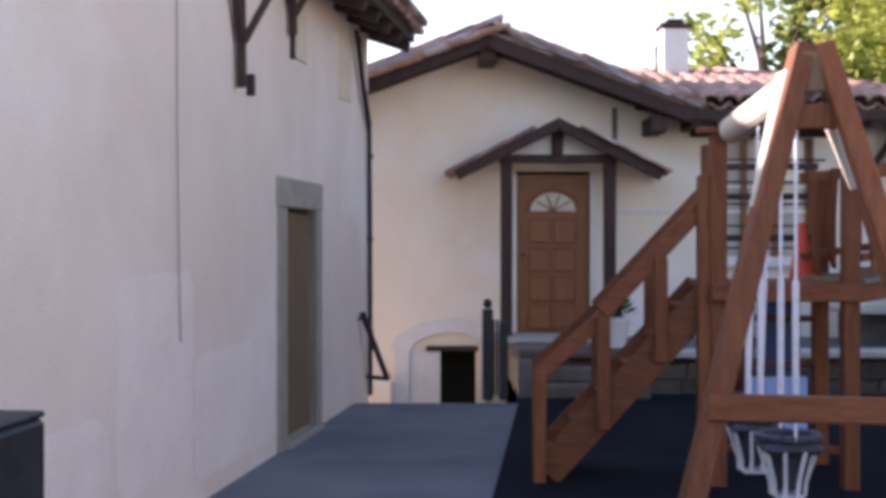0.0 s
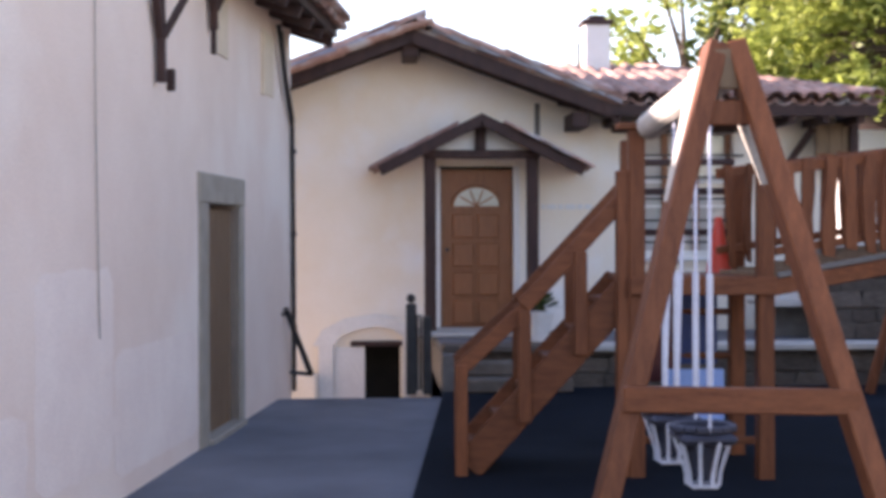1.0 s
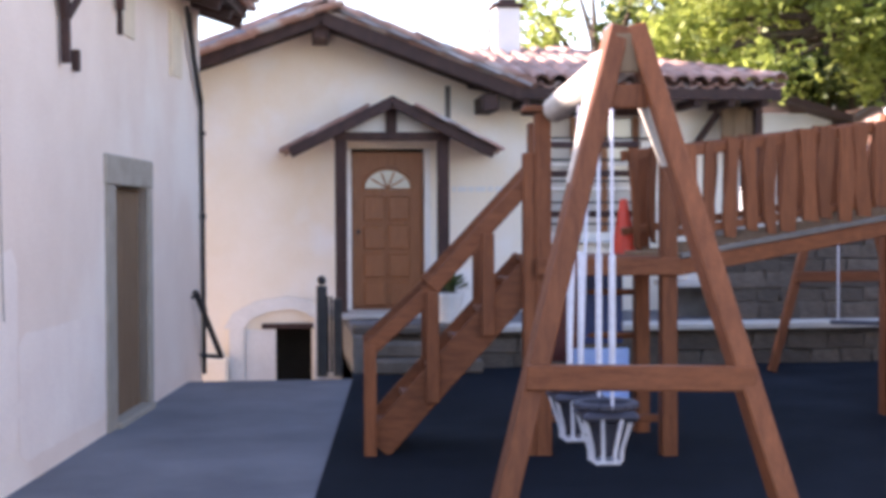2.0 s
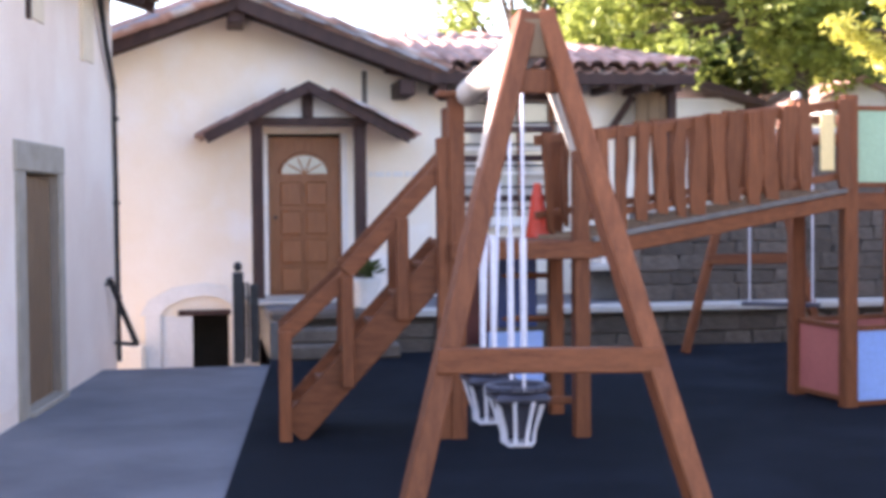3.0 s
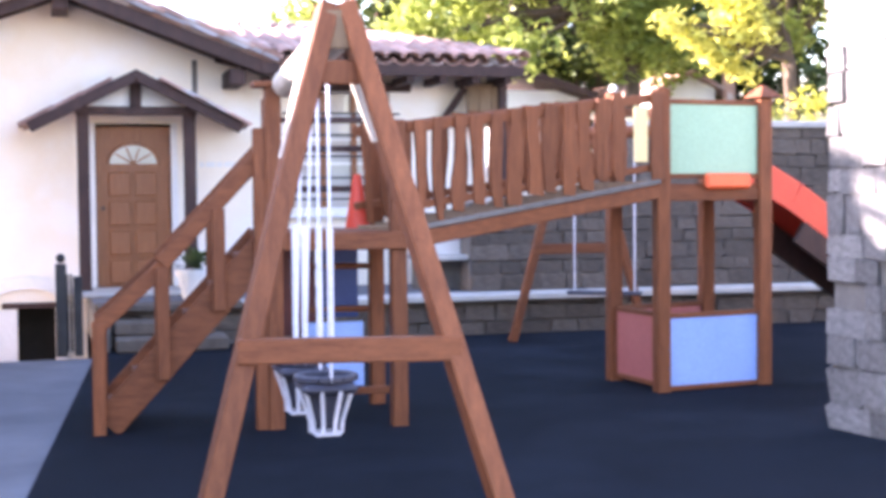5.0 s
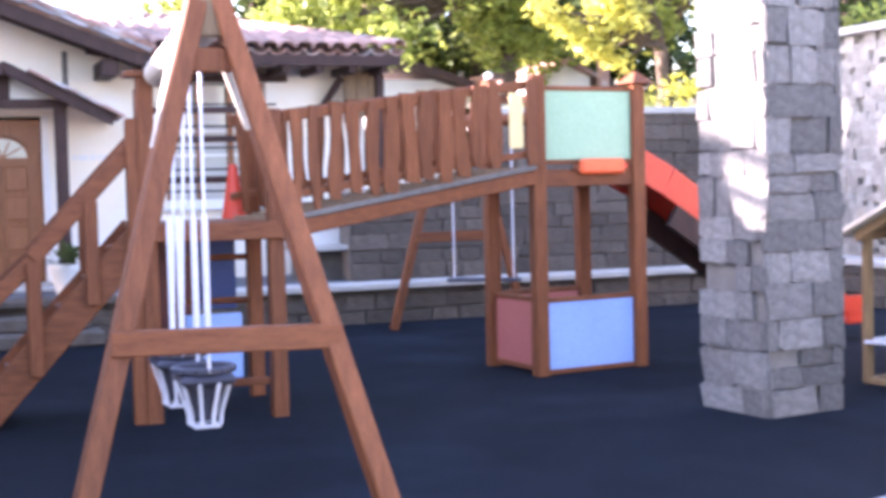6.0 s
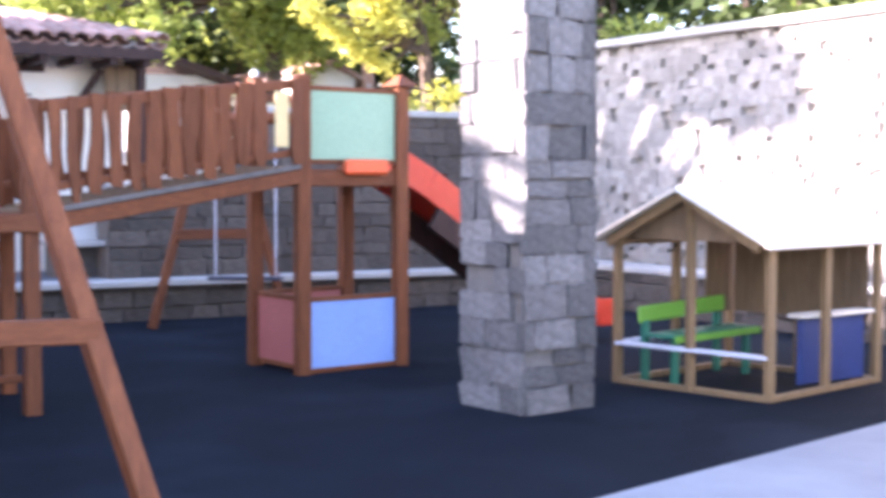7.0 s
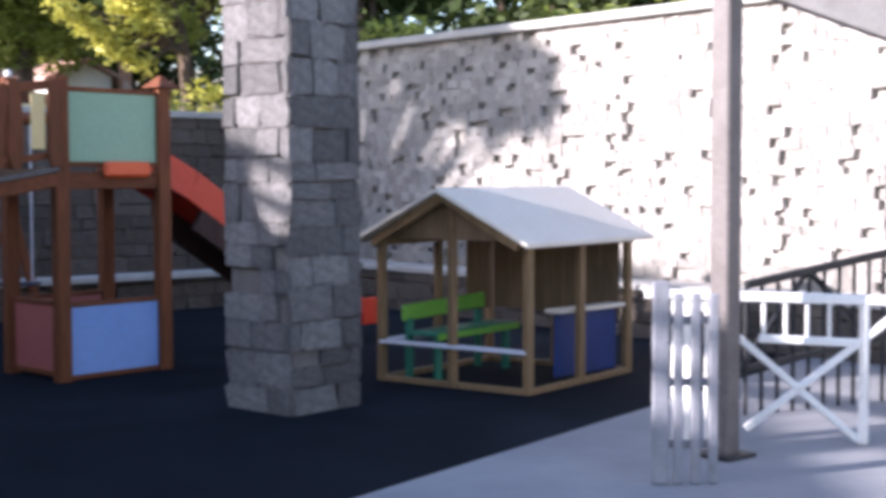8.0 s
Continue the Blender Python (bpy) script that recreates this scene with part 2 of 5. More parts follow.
def masonry(parent, stones, m, width, height, course, length, depth, rng, limit=300, gap=0.018, keep=None, wild=0.0, relief=0.28):
    """Stones in courses on a face: x along it, z up, y inwards. Past the limit they are joined."""
    z, made, rest = 0.0, 0, ([], [])
    while z < height - 0.04:
        h = min(rng.uniform(*course), height - z)
        x = rng.uniform(-0.5, 0) * length[0]
        while x < width - 0.03:
            w = rng.uniform(*length)
            a, b = max(x, 0.0), min(x + w, width)
            x += w
            if b - a < 0.05 or (keep and not keep((a + b) / 2, z + h / 2)):
                continue
            d = depth * (1 + relief * rng.uniform(-1, 0.9))
            mm = m @ pose((a + b) / 2, depth / 2 - rng.uniform(0, 0.012), z + h / 2 + rng.uniform(-wild, wild), rng.uniform(-0.5, 0.5), rng.uniform(-1, 1) * (1 + 200 * wild), rng.uniform(-0.5, 0.5)) @ Matrix.Diagonal((b - a - gap, d, h - gap, 1))
            data = rng.choice(stones)
            if made < limit:
                ob = new(data.name.split(".")[0], data)
                ob.parent = parent
                ob.matrix_basis = mm
                made += 1
            else:
                gather(rest, data, mm)
        z += h
    joined("more_stones", rest, stones[0].materials[0], parent)


# ---- ground ----
RUBBER_EDGE = [(-0.12, 3.66), (0.19, 6.94), (0.70, 12.85)]
PAD = lambda x: 4.81 + (x - 4.08) * 0.273
sheet("ground", [(-400, -400), (400, -400), (400, 400), (-400, 400)], -1.2, 0.3, M_EARTH, kind="structure", label="dry earth and grass far around the yard", category="ground")
sheet("pavement", [(-14, -12), (16, -12), (16, 16), (0.72, 16), (0.72, 12.85), (-3.0, 12.85), (-14, 12.85)], 0.0, 1.1, M_CONCRETE, kind="structure", label="grey concrete paving sloping beside the house wall", category="pavement")
# the unseen western stretch is added, pale to bounce sun onto the house front
sheet("floor_cellar", [(-9, 13.7), (-0.6, 13.7), (-0.6, 12.85), (0.72, 12.85), (0.72, 15.95), (-9, 15.95)], -0.85, 0.3, M_PAD, kind="structure", label="sunken concrete landing before the cellar opening, extended unseen to bounce sun", category="floor")
sheet("rubber_floor", [*RUBBER_EDGE, (0.72, 13.52), (10.2, 13.52), (10.2, PAD(10.2)), (4.08, 4.81)], 0.012, 0.05, M_RUBBER, kind="structure", label="dark blue-grey rubber playground surface", category="floor")
sheet("pad", [(-6, -10), (-6, PAD(-6)), (-0.2, PAD(-0.2)), (10.2, PAD(10.2)), (16, PAD(16)), (16, -10)], 0.008, 0.04, M_PAD, kind="structure", label="pale concrete path beside the rubber floor", category="pavement")

# ---- old building along the west side ----
WALL = Matrix.Translation((-1.37, 8.13, 0)) @ Matrix.Rotation(math.atan2(-0.118, 1.0), 4, "Z")   # x outwards, y along the face, z up


def on_wall(x, y, z):
    return WALL @ Vector((x, y, z))


EAVE = 3.62
LOW = 1.10            # where the lowered wing begins; its unseen top is cut so sun passes
W_END = 5.45          # far corner along the face
D0, D1, DH = 1.95, 3.02, 1.74   # the doorway along the face
wall = thing("wall_west", "old cream plaster house wall with grey stains", "wall", kind="structure")
wall.matrix_basis = WALL
for a, b, z0, z1 in ((LOW, D0, -1.2, EAVE), (D1, W_END, -1.2, EAVE), (D0, D1, DH, EAVE), (D0, D1, -1.2, 0.0)):
    part("plaster", bm_block(-0.5, 0, a, b, z0, z1), M_PLASTER_OLD, wall)
# sloping top is out of view, shaped by where the shade should end
bm = bmesh.new()
prism(bm, [(-5.5, -1.2), (LOW, -1.2), (LOW, 3.32), (-4.6, 2.08), (-5.5, 2.08)], 0.5, pose(0, 0, 0, 0, 0, 90))
part("plaster", bm, M_PLASTER_OLD, wall)
part("plaster", bm_block(-5.2, -0.5, W_END - 0.45, W_END, -1.2, EAVE), M_PLASTER_OLD, wall)
part("plaster", bm_block(-5.6, -5.22, -5.5, W_END, -1.2, 2.5), M_PLASTER_OLD, wall)
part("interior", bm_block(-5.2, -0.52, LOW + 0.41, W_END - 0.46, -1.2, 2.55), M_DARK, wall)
part("plaster", bm_block(-5.2, -0.502, -5.5, -5.1, -1.2, 1.69), M_PLASTER_OLD, wall)
part("flat_roof", bm_block(-5.2, -0.502, -5.5, LOW - 0.002, 1.7, 1.8), M_CONCRETE, wall)
part("plaster", bm_block(-5.2, -0.502, LOW, LOW + 0.4, -1.2, EAVE), M_PLASTER_OLD, wall)


def stain(a, b, z0, z1, seed, mat):
    """A patch of newer plaster with an uneven edge, a few millimetres proud."""
    rng = random.Random(seed)
    bm = bmesh.new()
    ring = []
    n = 36
    for i in range(n):
        t = 2 * math.pi * i / n
        r = 1 / max(abs(math.cos(t)), abs(math.sin(t)))
        k = r * rng.uniform(0.955, 1.0)
        ring.append(((a + b) / 2 + k * math.cos(t) * (b - a) / 2, (z0 + z1) / 2 + k * math.sin(t) * (z1 - z0) / 2))
    prism(bm, ring, 0.004, pose(0.0025, 0, 0, 0, 0, 90))
    return part("plaster_patch", bm, mat, wall)


stain(-1.55, -0.30, 0.22, 1.34, 5, M_PATCH)
stain(-0.32, 1.68, 0.12, 0.86, 8, M_PATCH)
stain(-4.0, -1.62, 0.05, 0.70, 11, M_PATCH)

door = thing("door_1", "brown wooden door in a grey stone surround", "door", kind="structure")
door.matrix_basis = WALL
for k in range(6):
    w = (D1 - D0 - 0.04) / 6
    part("plank", bm_block(-0.10, -0.055, D0 + 0.02 + k * w, D0 + 0.02 + (k + 1) * w - 0.006, 0.02, DH - 0.02, bevel=0.004), M_DOOR_OLD, door)
part("surround_jamb", bm_block(-0.24, 0.02, D0 - 0.26, D0, -0.02, DH, bevel=0.01), M_SURROUND, door, "grey stone jamb")
part("surround_jamb", bm_block(-0.24, 0.02, D1, D1 + 0.16, -0.02, DH, bevel=0.01), M_SURROUND, door, "grey stone jamb")
part("lintel", bm_block(-0.24, 0.022, D0 - 0.28, D1 + 0.18, DH, DH + 0.22, bevel=0.012), M_SURROUND, door, "grey stone lintel")
part("threshold", bm_block(-0.24, 0.06, D0 - 0.05, D1 + 0.05, -0.05, 0.04, bevel=0.01), M_SURROUND, door)

roof = thing("roof_west", "dark timber eaves under a tiled roof", "roof", kind="structure")
roof.matrix_basis = WALL
TILT = 0.16
for y0, y1, z, o in ((LOW - 0.05, W_END + 0.3, EAVE, 0.42),):
    bm = bmesh.new()
    prism(bm, [(o, z - 0.16), (-2.4, z - 0.16 + (2.4 + o) * TILT), (-5.6, z - 0.16 - 0.3), (-5.6, z - 0.06 - 0.3), (-2.4, z - 0.06 + (2.4 + o) * TILT), (o, z - 0.06)], y1 - y0, pose(0, y0, 0))
    part("roof_deck", bm, M_DARK_WOOD, roof)
for k in range(8):
    y = W_END + 0.2 - k * 0.62
    part("rafter", bm_beam((-0.4, y, EAVE + 0.04), (0.38, y, EAVE - 0.22), 0.09, 0.10), M_DARK_WOOD, roof)


def tile_mesh(name="tile", length=0.42, r0=0.10, r1=0.085, thick=0.014):
    """A curved clay tile that lies along y, its hollow side down."""
    bm = bmesh.new()
    rows = []
    for y, r, lift in ((0, r0, 0.0), (length, r1, 0.0)):
        for rr in (r, r - thick):
            rows.append([bm.verts.new((rr * math.cos(math.pi * k / 6), y, rr * 0.75 * math.sin(math.pi * k / 6) + lift)) for k in range(7)])
    a, ai, b, bi = rows
    for k in range(6):
        bm.faces.new((a[k + 1], a[k], b[k], b[k + 1]))
        bm.faces.new((ai[k], ai[k + 1], bi[k + 1], bi[k]))
        bm.faces.new((a[k], a[k + 1], ai[k + 1], ai[k]))
        bm.faces.new((b[k + 1], b[k], bi[k], bi[k + 1]))
    for k in (0, 6):
        bm.faces.new((a[k], ai[k], bi[k], b[k]))
    bmesh.ops.recalc_face_normals(bm, faces=bm.faces)
    return mesh_of(name, bm, M_TILE)


TILE = tile_mesh()


def tiled(parent, m, width, slope, limit=0, keep=None, seed=2):
    """Rows of curved tiles on a slope: x along the eave, y up the slope. The first ones are pieces, the rest is joined."""
    rng = random.Random(seed)
    rest, made = ([], []), 0
    for j in range(int(slope / 0.34) + 1):
        for i in range(int(width / 0.2) + 1):
            for over in (0, 1):
                x, y = i * 0.2 + 0.1 * (1 - over), j * 0.34 - 0.06
                if keep and not keep(x, y):
                    continue
                mm = m @ pose(x, y + (0.0 if over else 0.03), 0.10 if over else 0.09, 4 + rng.uniform(-1.5, 1.5), 0 if over else 180, rng.uniform(-2, 2))
                if over and made < limit:
                    ob = new("tile", TILE)
                    ob.parent = parent
                    ob.matrix_basis = mm
                    made += 1
                else:
                    gather(rest, TILE, mm)
    joined("more_tiles", rest, M_TILE, parent)


tiled(roof, pose(0.46, LOW, EAVE - 0.09) @ pose(0, 0, 0, 0, 0, 90) @ pose(0, 0, 0, math.degrees(math.atan(TILT))), W_END + 0.3 - LOW, 1.3, seed=4)

for y, z0, tall in ((0.58, 2.46, 1.0), (2.02, 3.0, 0.5)):
    br = thing("eave_bracket", "dark timber strut under the eaves", "bracket", group="eave brackets")
    br.matrix_basis = WALL
    top = EAVE - 0.06 if y > LOW else 3.14
    part("upright", bm_beam((0.045, y, z0), (0.045, y - 0.03, z0 + 0.62 * tall), 0.055, 0.055), M_DARK_WOOD, br)
    part("strut", bm_beam((0.045, y - 0.02, z0 + 0.28 * tall), (0.05, y - 0.22, top), 0.05, 0.05), M_DARK_WOOD, br)
    part("strut", bm_beam((0.06, y - 0.01, z0 + 0.28 * tall), (0.24, y + 0.06, top - 0.04), 0.05, 0.05), M_DARK_WOOD, br)
single("wall_hook", bm_block(*[0, 0.05], 0, 0.05, 0, 0.14, bevel=0.008), M_DARK_WOOD, "small dark wooden stub on the plaster wall", "hook").matrix_basis = WALL @ pose(0, 0.86, 2.44)
for a, z0 in ((2.02, 2.86), (3.9, 2.75)):
    win = thing("window_1", "small deep window under the eaves", "window", kind="structure")
    win.matrix_basis = WALL
    part("window_frame", bm_block(-0.02, 0.012, a + 0.16, a + 0.62, z0, z0 + 0.55, bevel=0.006), M_BEIGE, win)
    part("shutter", bm_block(-0.01, 0.03, a + 0.08, a + 0.15, z0 - 0.02, z0 + 0.55, bevel=0.006), M_DARK_WOOD if z0 > 2.8 else M_BEIGE, win)
bm = bmesh.new()
tube(bm, [on_wall(0.015, -0.65, 3.4), on_wall(0.015, -0.64, 2.1), on_wall(0.016, -0.60, 1.1), on_wall(0.015, -0.58, 0.95)], 0.004)
single("cable", bm, M_SURROUND, "thin rusty cable down the plaster wall", "cable")
pipe = thing("downpipe", "thin black pipe down the corner of the plaster house", "pipe")
bm = bmesh.new()
tube(bm, [on_wall(0.06, 4.5, 3.4), on_wall(0.04, 4.95, 2.95), on_wall(0.03, 5.36, 2.55), on_wall(0.03, 5.40, 1.6), on_wall(0.03, 5.42, 0.0)], 0.022, 8)
part("pipe", bm, M_IRON, pipe)
for z in (0.6, 1.5, 2.3):
    bm = bmesh.new()
    rod(bm, on_wall(0.03, 5.41, z), on_wall(0.03, 5.41, z + 0.04), 0.032, 8)
    part("clamp", bm, M_IRON, pipe)
bm = bmesh.new()
tube(bm, [on_wall(0.08, 4.55, 3.35), on_wall(0.07, 4.8, 3.0), on_wall(0.05, 5.3, 2.6)], 0.016, 6)
single("eave_wire", bm, M_IRON, "black wire sagging from the eaves to the corner", "wire")

bin_ob = thing("rubbish_bin", "dark grey plastic bin against the plaster wall", "bin", at=(-1.60, 4.72, 0.009), turn=-6)
part("body", bm_block(-0.15, 0.15, -0.28, 0.28, 0.0, 0.86, bevel=0.02), M_IRON, bin_ob)
part("lid", bm_block(-0.148, 0.148, -0.278, 0.278, 0.862, 0.885, bevel=0.008), M_IRON, bin_ob)

rail = thing("stair_handrail", "black iron handrail going down to the cellar", "handrail")
part("rail", bm_rod((-0.755, 13.02, 0.82), (-0.54, 13.5, 0.16), 0.028), M_IRON, rail)
part("bracket", bm_rod((-0.54, 13.5, 0.16), (-0.78, 13.46, 0.19), 0.02), M_IRON, rail)
part("bracket", bm_rod((-0.80, 13.04, 0.76), (-0.75, 13.04, 0.78), 0.016), M_IRON, rail)

# ---- unseen sloping bank with a board fence, added to shade the yard ----
CASTER_X = -6.0


def caster_z(y):
    return 4.696 + 0.2367 * (y - 7.401)


bm = bmesh.new()
prism(bm, [(5.5, -1.3), (13.7, -1.3), (13.7, caster_z(13.7) - 0.51), (5.5, caster_z(5.5) - 0.51)], 4.0, pose(CASTER_X - 0.06, 0, 0, 0, 0, 90))
single("bank_west", bm, M_EARTH, "unseen sloping earth bank added behind the old house to shade the yard", "ground", kind="structure")
# boards and gaps are set by the shade bands wanted on pillar and pickets
shade_fence = thing("board_fence", "unseen brown board fence added to cast striped shade on the pillar", "fence")
for y0, y1 in ((7.0, 7.8), (9.95, 13.7)):
    for k in range(2):
        part("board", bm_beam((CASTER_X, y0, caster_z(y0) - 0.05 - 0.25 * k), (CASTER_X, y1, caster_z(y1) - 0.05 - 0.25 * k), 0.03, 0.10), M_OLD_WOOD, shade_fence)
for y in (7.88, 10.57, 13.5):
    part("post", bm_block(CASTER_X - 0.16, CASTER_X - 0.02, y - 0.09, y + 0.09, caster_z(y) - 0.75, caster_z(y) + 0.02, bevel=0.01), M_OLD_WOOD, shade_fence)
# unseen shed added to block sun, open below so the alley stays lit
shed = thing("open_shed", "unseen open timber shed added to shade the east wall and far swing", "shed")
bm = bmesh.new()
prism(bm, [(13.75, 2.25), (17.55, 2.25), (17.55, caster_z(17.55)), (13.75, caster_z(13.75))], 0.04, pose(CASTER_X, 0, 0, 0, 0, 90))
part("side_boarding", bm, M_OLD_WOOD, shed)
bm = bmesh.new()
prism(bm, [(13.75, caster_z(13.75) - 0.06), (17.55, caster_z(17.55) - 0.06), (17.55, caster_z(17.55)), (13.75, caster_z(13.75))], 2.2, pose(CASTER_X - 0.045, 0, 0, 0, 0, 90))
part("roof", bm, M_TILE, shed)
for x in (CASTER_X - 0.15, CASTER_X - 2.1):
    for y in (13.85, 17.45):
        part("post", bm_block(x - 0.06, x + 0.06, y - 0.06, y + 0.06, -1.25, caster_z(y) - 0.1, bevel=0.008), M_OLD_WOOD, shed)

# ---- house with the gable ----
HY = 15.9            # front face
AX, AZ = 0.49, 3.66  # gable peak under the roof
GS = 0.37            # roof slope
house = thing("house", "cream plastered house with tiled gable roof", "house")
GL, GR = -4.2, 2.46


def gable_z(x):
    return AZ - GS * abs(x - AX)


# the wall around the arched cellar opening and the door
CX0, CX1, CZ = -0.03, 0.38, 0.27      # cellar hole
DX0, DX1, DZ0, DZ1 = 0.80, 1.72, 0.36, 2.30
for x0, x1, z0 in ((GL, CX0, -1.2), (CX0, CX1, CZ), (CX1, DX0, -1.2), (DX0, DX1, DZ1), (DX1, GR, -1.2)):
    bm = bmesh.new()
    cuts = [x0] + ([AX] if x0 < AX < x1 else []) + [x1]
    prism(bm, [(x0, z0), (x1, z0)] + [(x, gable_z(x)) for x in reversed(cuts)], 0.4, pose(0, HY, 0))
    part("wall", bm, M_PLASTER, house)
part("wall", bm_block(DX0, DX1, HY, HY + 0.4, -1.2, DZ0), M_PLASTER, house)
WR = 5.45
WX0, WX1, WZ0, WZ1 = 3.05, 4.25, 1.25, 2.68     # window of the wing
for x0, x1, z0, z1 in ((GR, WX0, -0.2, 2.98), (WX1, WR, -0.2, 2.98), (WX0, WX1, -0.2, WZ0), (WX0, WX1, WZ1, 2.98)):
    part("wall", bm_block(x0, x1, HY + 0.01, HY + 0.4, z0, z1), M_PLASTER, house)
part("wall", bm_block(WR - 0.4, WR, HY + 0.41, 21.5, -0.2, 2.98), M_PLASTER, house)
part("wall", bm_block(GL, WR, 21.5, 21.9, -0.2, 2.98), M_PLASTER, house)
# dark panel paints the gloom behind the cellar opening and window
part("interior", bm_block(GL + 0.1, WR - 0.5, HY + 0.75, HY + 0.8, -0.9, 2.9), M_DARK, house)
part("cable_cover", bm_block(1.93, 1.99, HY - 0.012, HY, 2.62, 3.02, bevel=0.003), M_MORTAR, house)


def gable_roof():
    r = thing("roof", "terracotta tiled gable roof with dark timber edge", "")
    r.parent = house
    y0, y1 = 15.15, 21.8
    for side in (-1, 1):
        reach = 4.9 if side < 0 else 2.25
        out = [(AX, AZ + 0.02), (AX + side * reach, AZ + 0.02 - GS * reach), (AX + side * reach, AZ + 0.12 - GS * reach), (AX, AZ + 0.12)]
        bm = bmesh.new()
        prism(bm, out, y1 - y0, pose(0, y0, 0))
        part("roof_deck", bm, M_DARK_WOOD, r)
        a = math.degrees(math.atan(GS))
        base = pose(AX + side * reach, y0 - 0.03 if side > 0 else y0 + 3.0, AZ + 0.06 - GS * reach) @ pose(0, 0, 0, 0, 0, 90 if side > 0 else -90) @ pose(0, 0, 0, a)
        tiled(r, base, 3.0, reach * 1.066 - 0.08, seed=20 + side)
        bm = bmesh.new()
        for k in range(int(reach * 1.066 / 0.36)):
            old = len(bm.verts)
            bm.from_mesh(TILE)
            bm.verts.ensure_lookup_table()
            up_slope = pose(AX + side * reach, y0 - 0.02, AZ + 0.13 - GS * reach) @ pose(0, 0, 0, 0, 0, 90 if side > 0 else -90) @ pose(0, 0, 0, a) @ pose(0, k * 0.36 - 0.05, 0.0, 3)
            bmesh.ops.transform(bm, matrix=up_slope, verts=bm.verts[old:])
        part("verge_tiles", bm, M_VERGE, r, "grey weathered verge tiles")
        part("bargeboard", bm_beam((AX, y0 - 0.02, AZ + 0.02), (AX + side * reach, y0 - 0.02, AZ + 0.02 - GS * reach), 0.04, 0.15), M_DARK_WOOD, r)
    bm = bmesh.new()
    for k in range(14):
        old = len(bm.verts)
        bm.from_mesh(TILE)
        bm.verts.ensure_lookup_table()
        bmesh.ops.transform(bm, matrix=pose(AX, y0 - 0.08 + k * 0.4, AZ + 0.15, 1) @ Matrix.Diagonal((1.15, 1, 1.0, 1)), verts=bm.verts[old:])
    part("ridge_tiles", bm, M_TILE, r)
    for x, z in ((AX, AZ - 0.10), (2.36, 2.78), (-1.2, 2.92)):
        part("purlin_end", bm_block(x - 0.09, x + 0.09, y0 + 0.05, HY + 0.02, z - 0.09, z + 0.09, bevel=0.01), M_DARK_WOOD, r)
    return r


gable_roof()

# the wing's hipped roof
wing = thing("wing_roof", "sunlit terracotta tiled hip roof", "")
wing.parent = house
EY, EZ, RY, RZ, RX = 15.12, 2.94, 18.7, 3.66, 3.7
WE = 5.66
bm = bmesh.new()
va, vb, vc, vd = [bm.verts.new(p) for p in ((2.55, EY, EZ), (WE, EY, EZ), (RX, RY, RZ), (0.9, RY, RZ))]
ve, vf = bm.verts.new((WE, 22.2, EZ)), bm.verts.new((0.6, 22.2, EZ))
low = [bm.verts.new(v.co - Vector((0, 0, 0.10))) for v in (va, vb, vc, vd, ve, vf)]
bm.faces.new((va, vb, vc, vd)), bm.faces.new((vb, ve, vc)), bm.faces.new((vc, ve, vf, vd))
la, lb, lc, ld, le, lf = low
bm.faces.new((ld, lc, lb, la)), bm.faces.new((lc, le, lb)), bm.faces.new((ld, lf, le, lc))
bm.faces.new((va, la, lb, vb)), bm.faces.new((vb, lb, le, ve)), bm.faces.new((va, vd, ld, la)), bm.faces.new((vd, vf, lf, ld)), bm.faces.new((vf, ve, le, lf))
part("roof_deck", bm, M_DARK_WOOD, wing)
SL = math.hypot(RY - EY, RZ - EZ)
tiled(wing, pose(1.7, EY, EZ - 0.02) @ pose(0, 0, 0, math.degrees(math.atan2(RZ - EZ, RY - EY))), WE - 1.7, SL, limit=190,
      keep=lambda x, y: 1.7 + x < WE - (WE - RX) * max(y, 0) / SL and 1.7 + x > 2.62 - y * 0.46, seed=9)
part("gutter_board", bm_block(2.6, WE, EY - 0.03, EY, EZ - 0.13, EZ + 0.0, bevel=0.006), M_DARK_WOOD, wing)
for k in range(8):
    x = 2.75 + k * 0.39
    part("rafter_end", bm_block(x - 0.04, x + 0.04, EY + 0.02, HY, EZ - 0.20, EZ - 0.11, bevel=0.006), M_DARK_WOOD, wing)
bm = bmesh.new()
for k in range(9):
    p, q = Vector((WE, EY, EZ)), Vector((RX, RY, RZ))
    c = p.lerp(q, k / 9)
    old = len(bm.verts)
    bm.from_mesh(TILE)
    bm.verts.ensure_lookup_table()
    bmesh.ops.transform(bm, matrix=Matrix.Translation(c + Vector((0, 0, 0.10))) @ (q - p).to_track_quat("Y", "Z").to_matrix().to_4x4() @ Matrix.Diagonal((1.2, 1.15, 1.2, 1)), verts=bm.verts[old:])
part("hip_tiles", bm, M_TILE, wing)

# door under its little roof
hdoor = thing("entrance_door", "varnished panelled wooden door with a fanlight", "")
hdoor.parent = house
part("door_leaf", bm_block(DX0 + 0.05, DX1 - 0.05, HY + 0.05, HY + 0.10, DZ0 + 0.01, DZ1 - 0.04), M_DOOR, hdoor)
for i in range(2):
    for j in range(4):
        x0 = DX0 + 0.18 + i * 0.29
        z0 = DZ0 + 0.12 + j * 0.33
        part("door_panel", bm_block(x0, x0 + 0.25, HY + 0.025, HY + 0.049, z0, z0 + 0.28, bevel=0.014), M_DOOR, hdoor)
bm = bmesh.new()
fan = [(0.26 * math.cos(math.pi * k / 12), 0.21 * math.sin(math.pi * k / 12)) for k in range(13)]
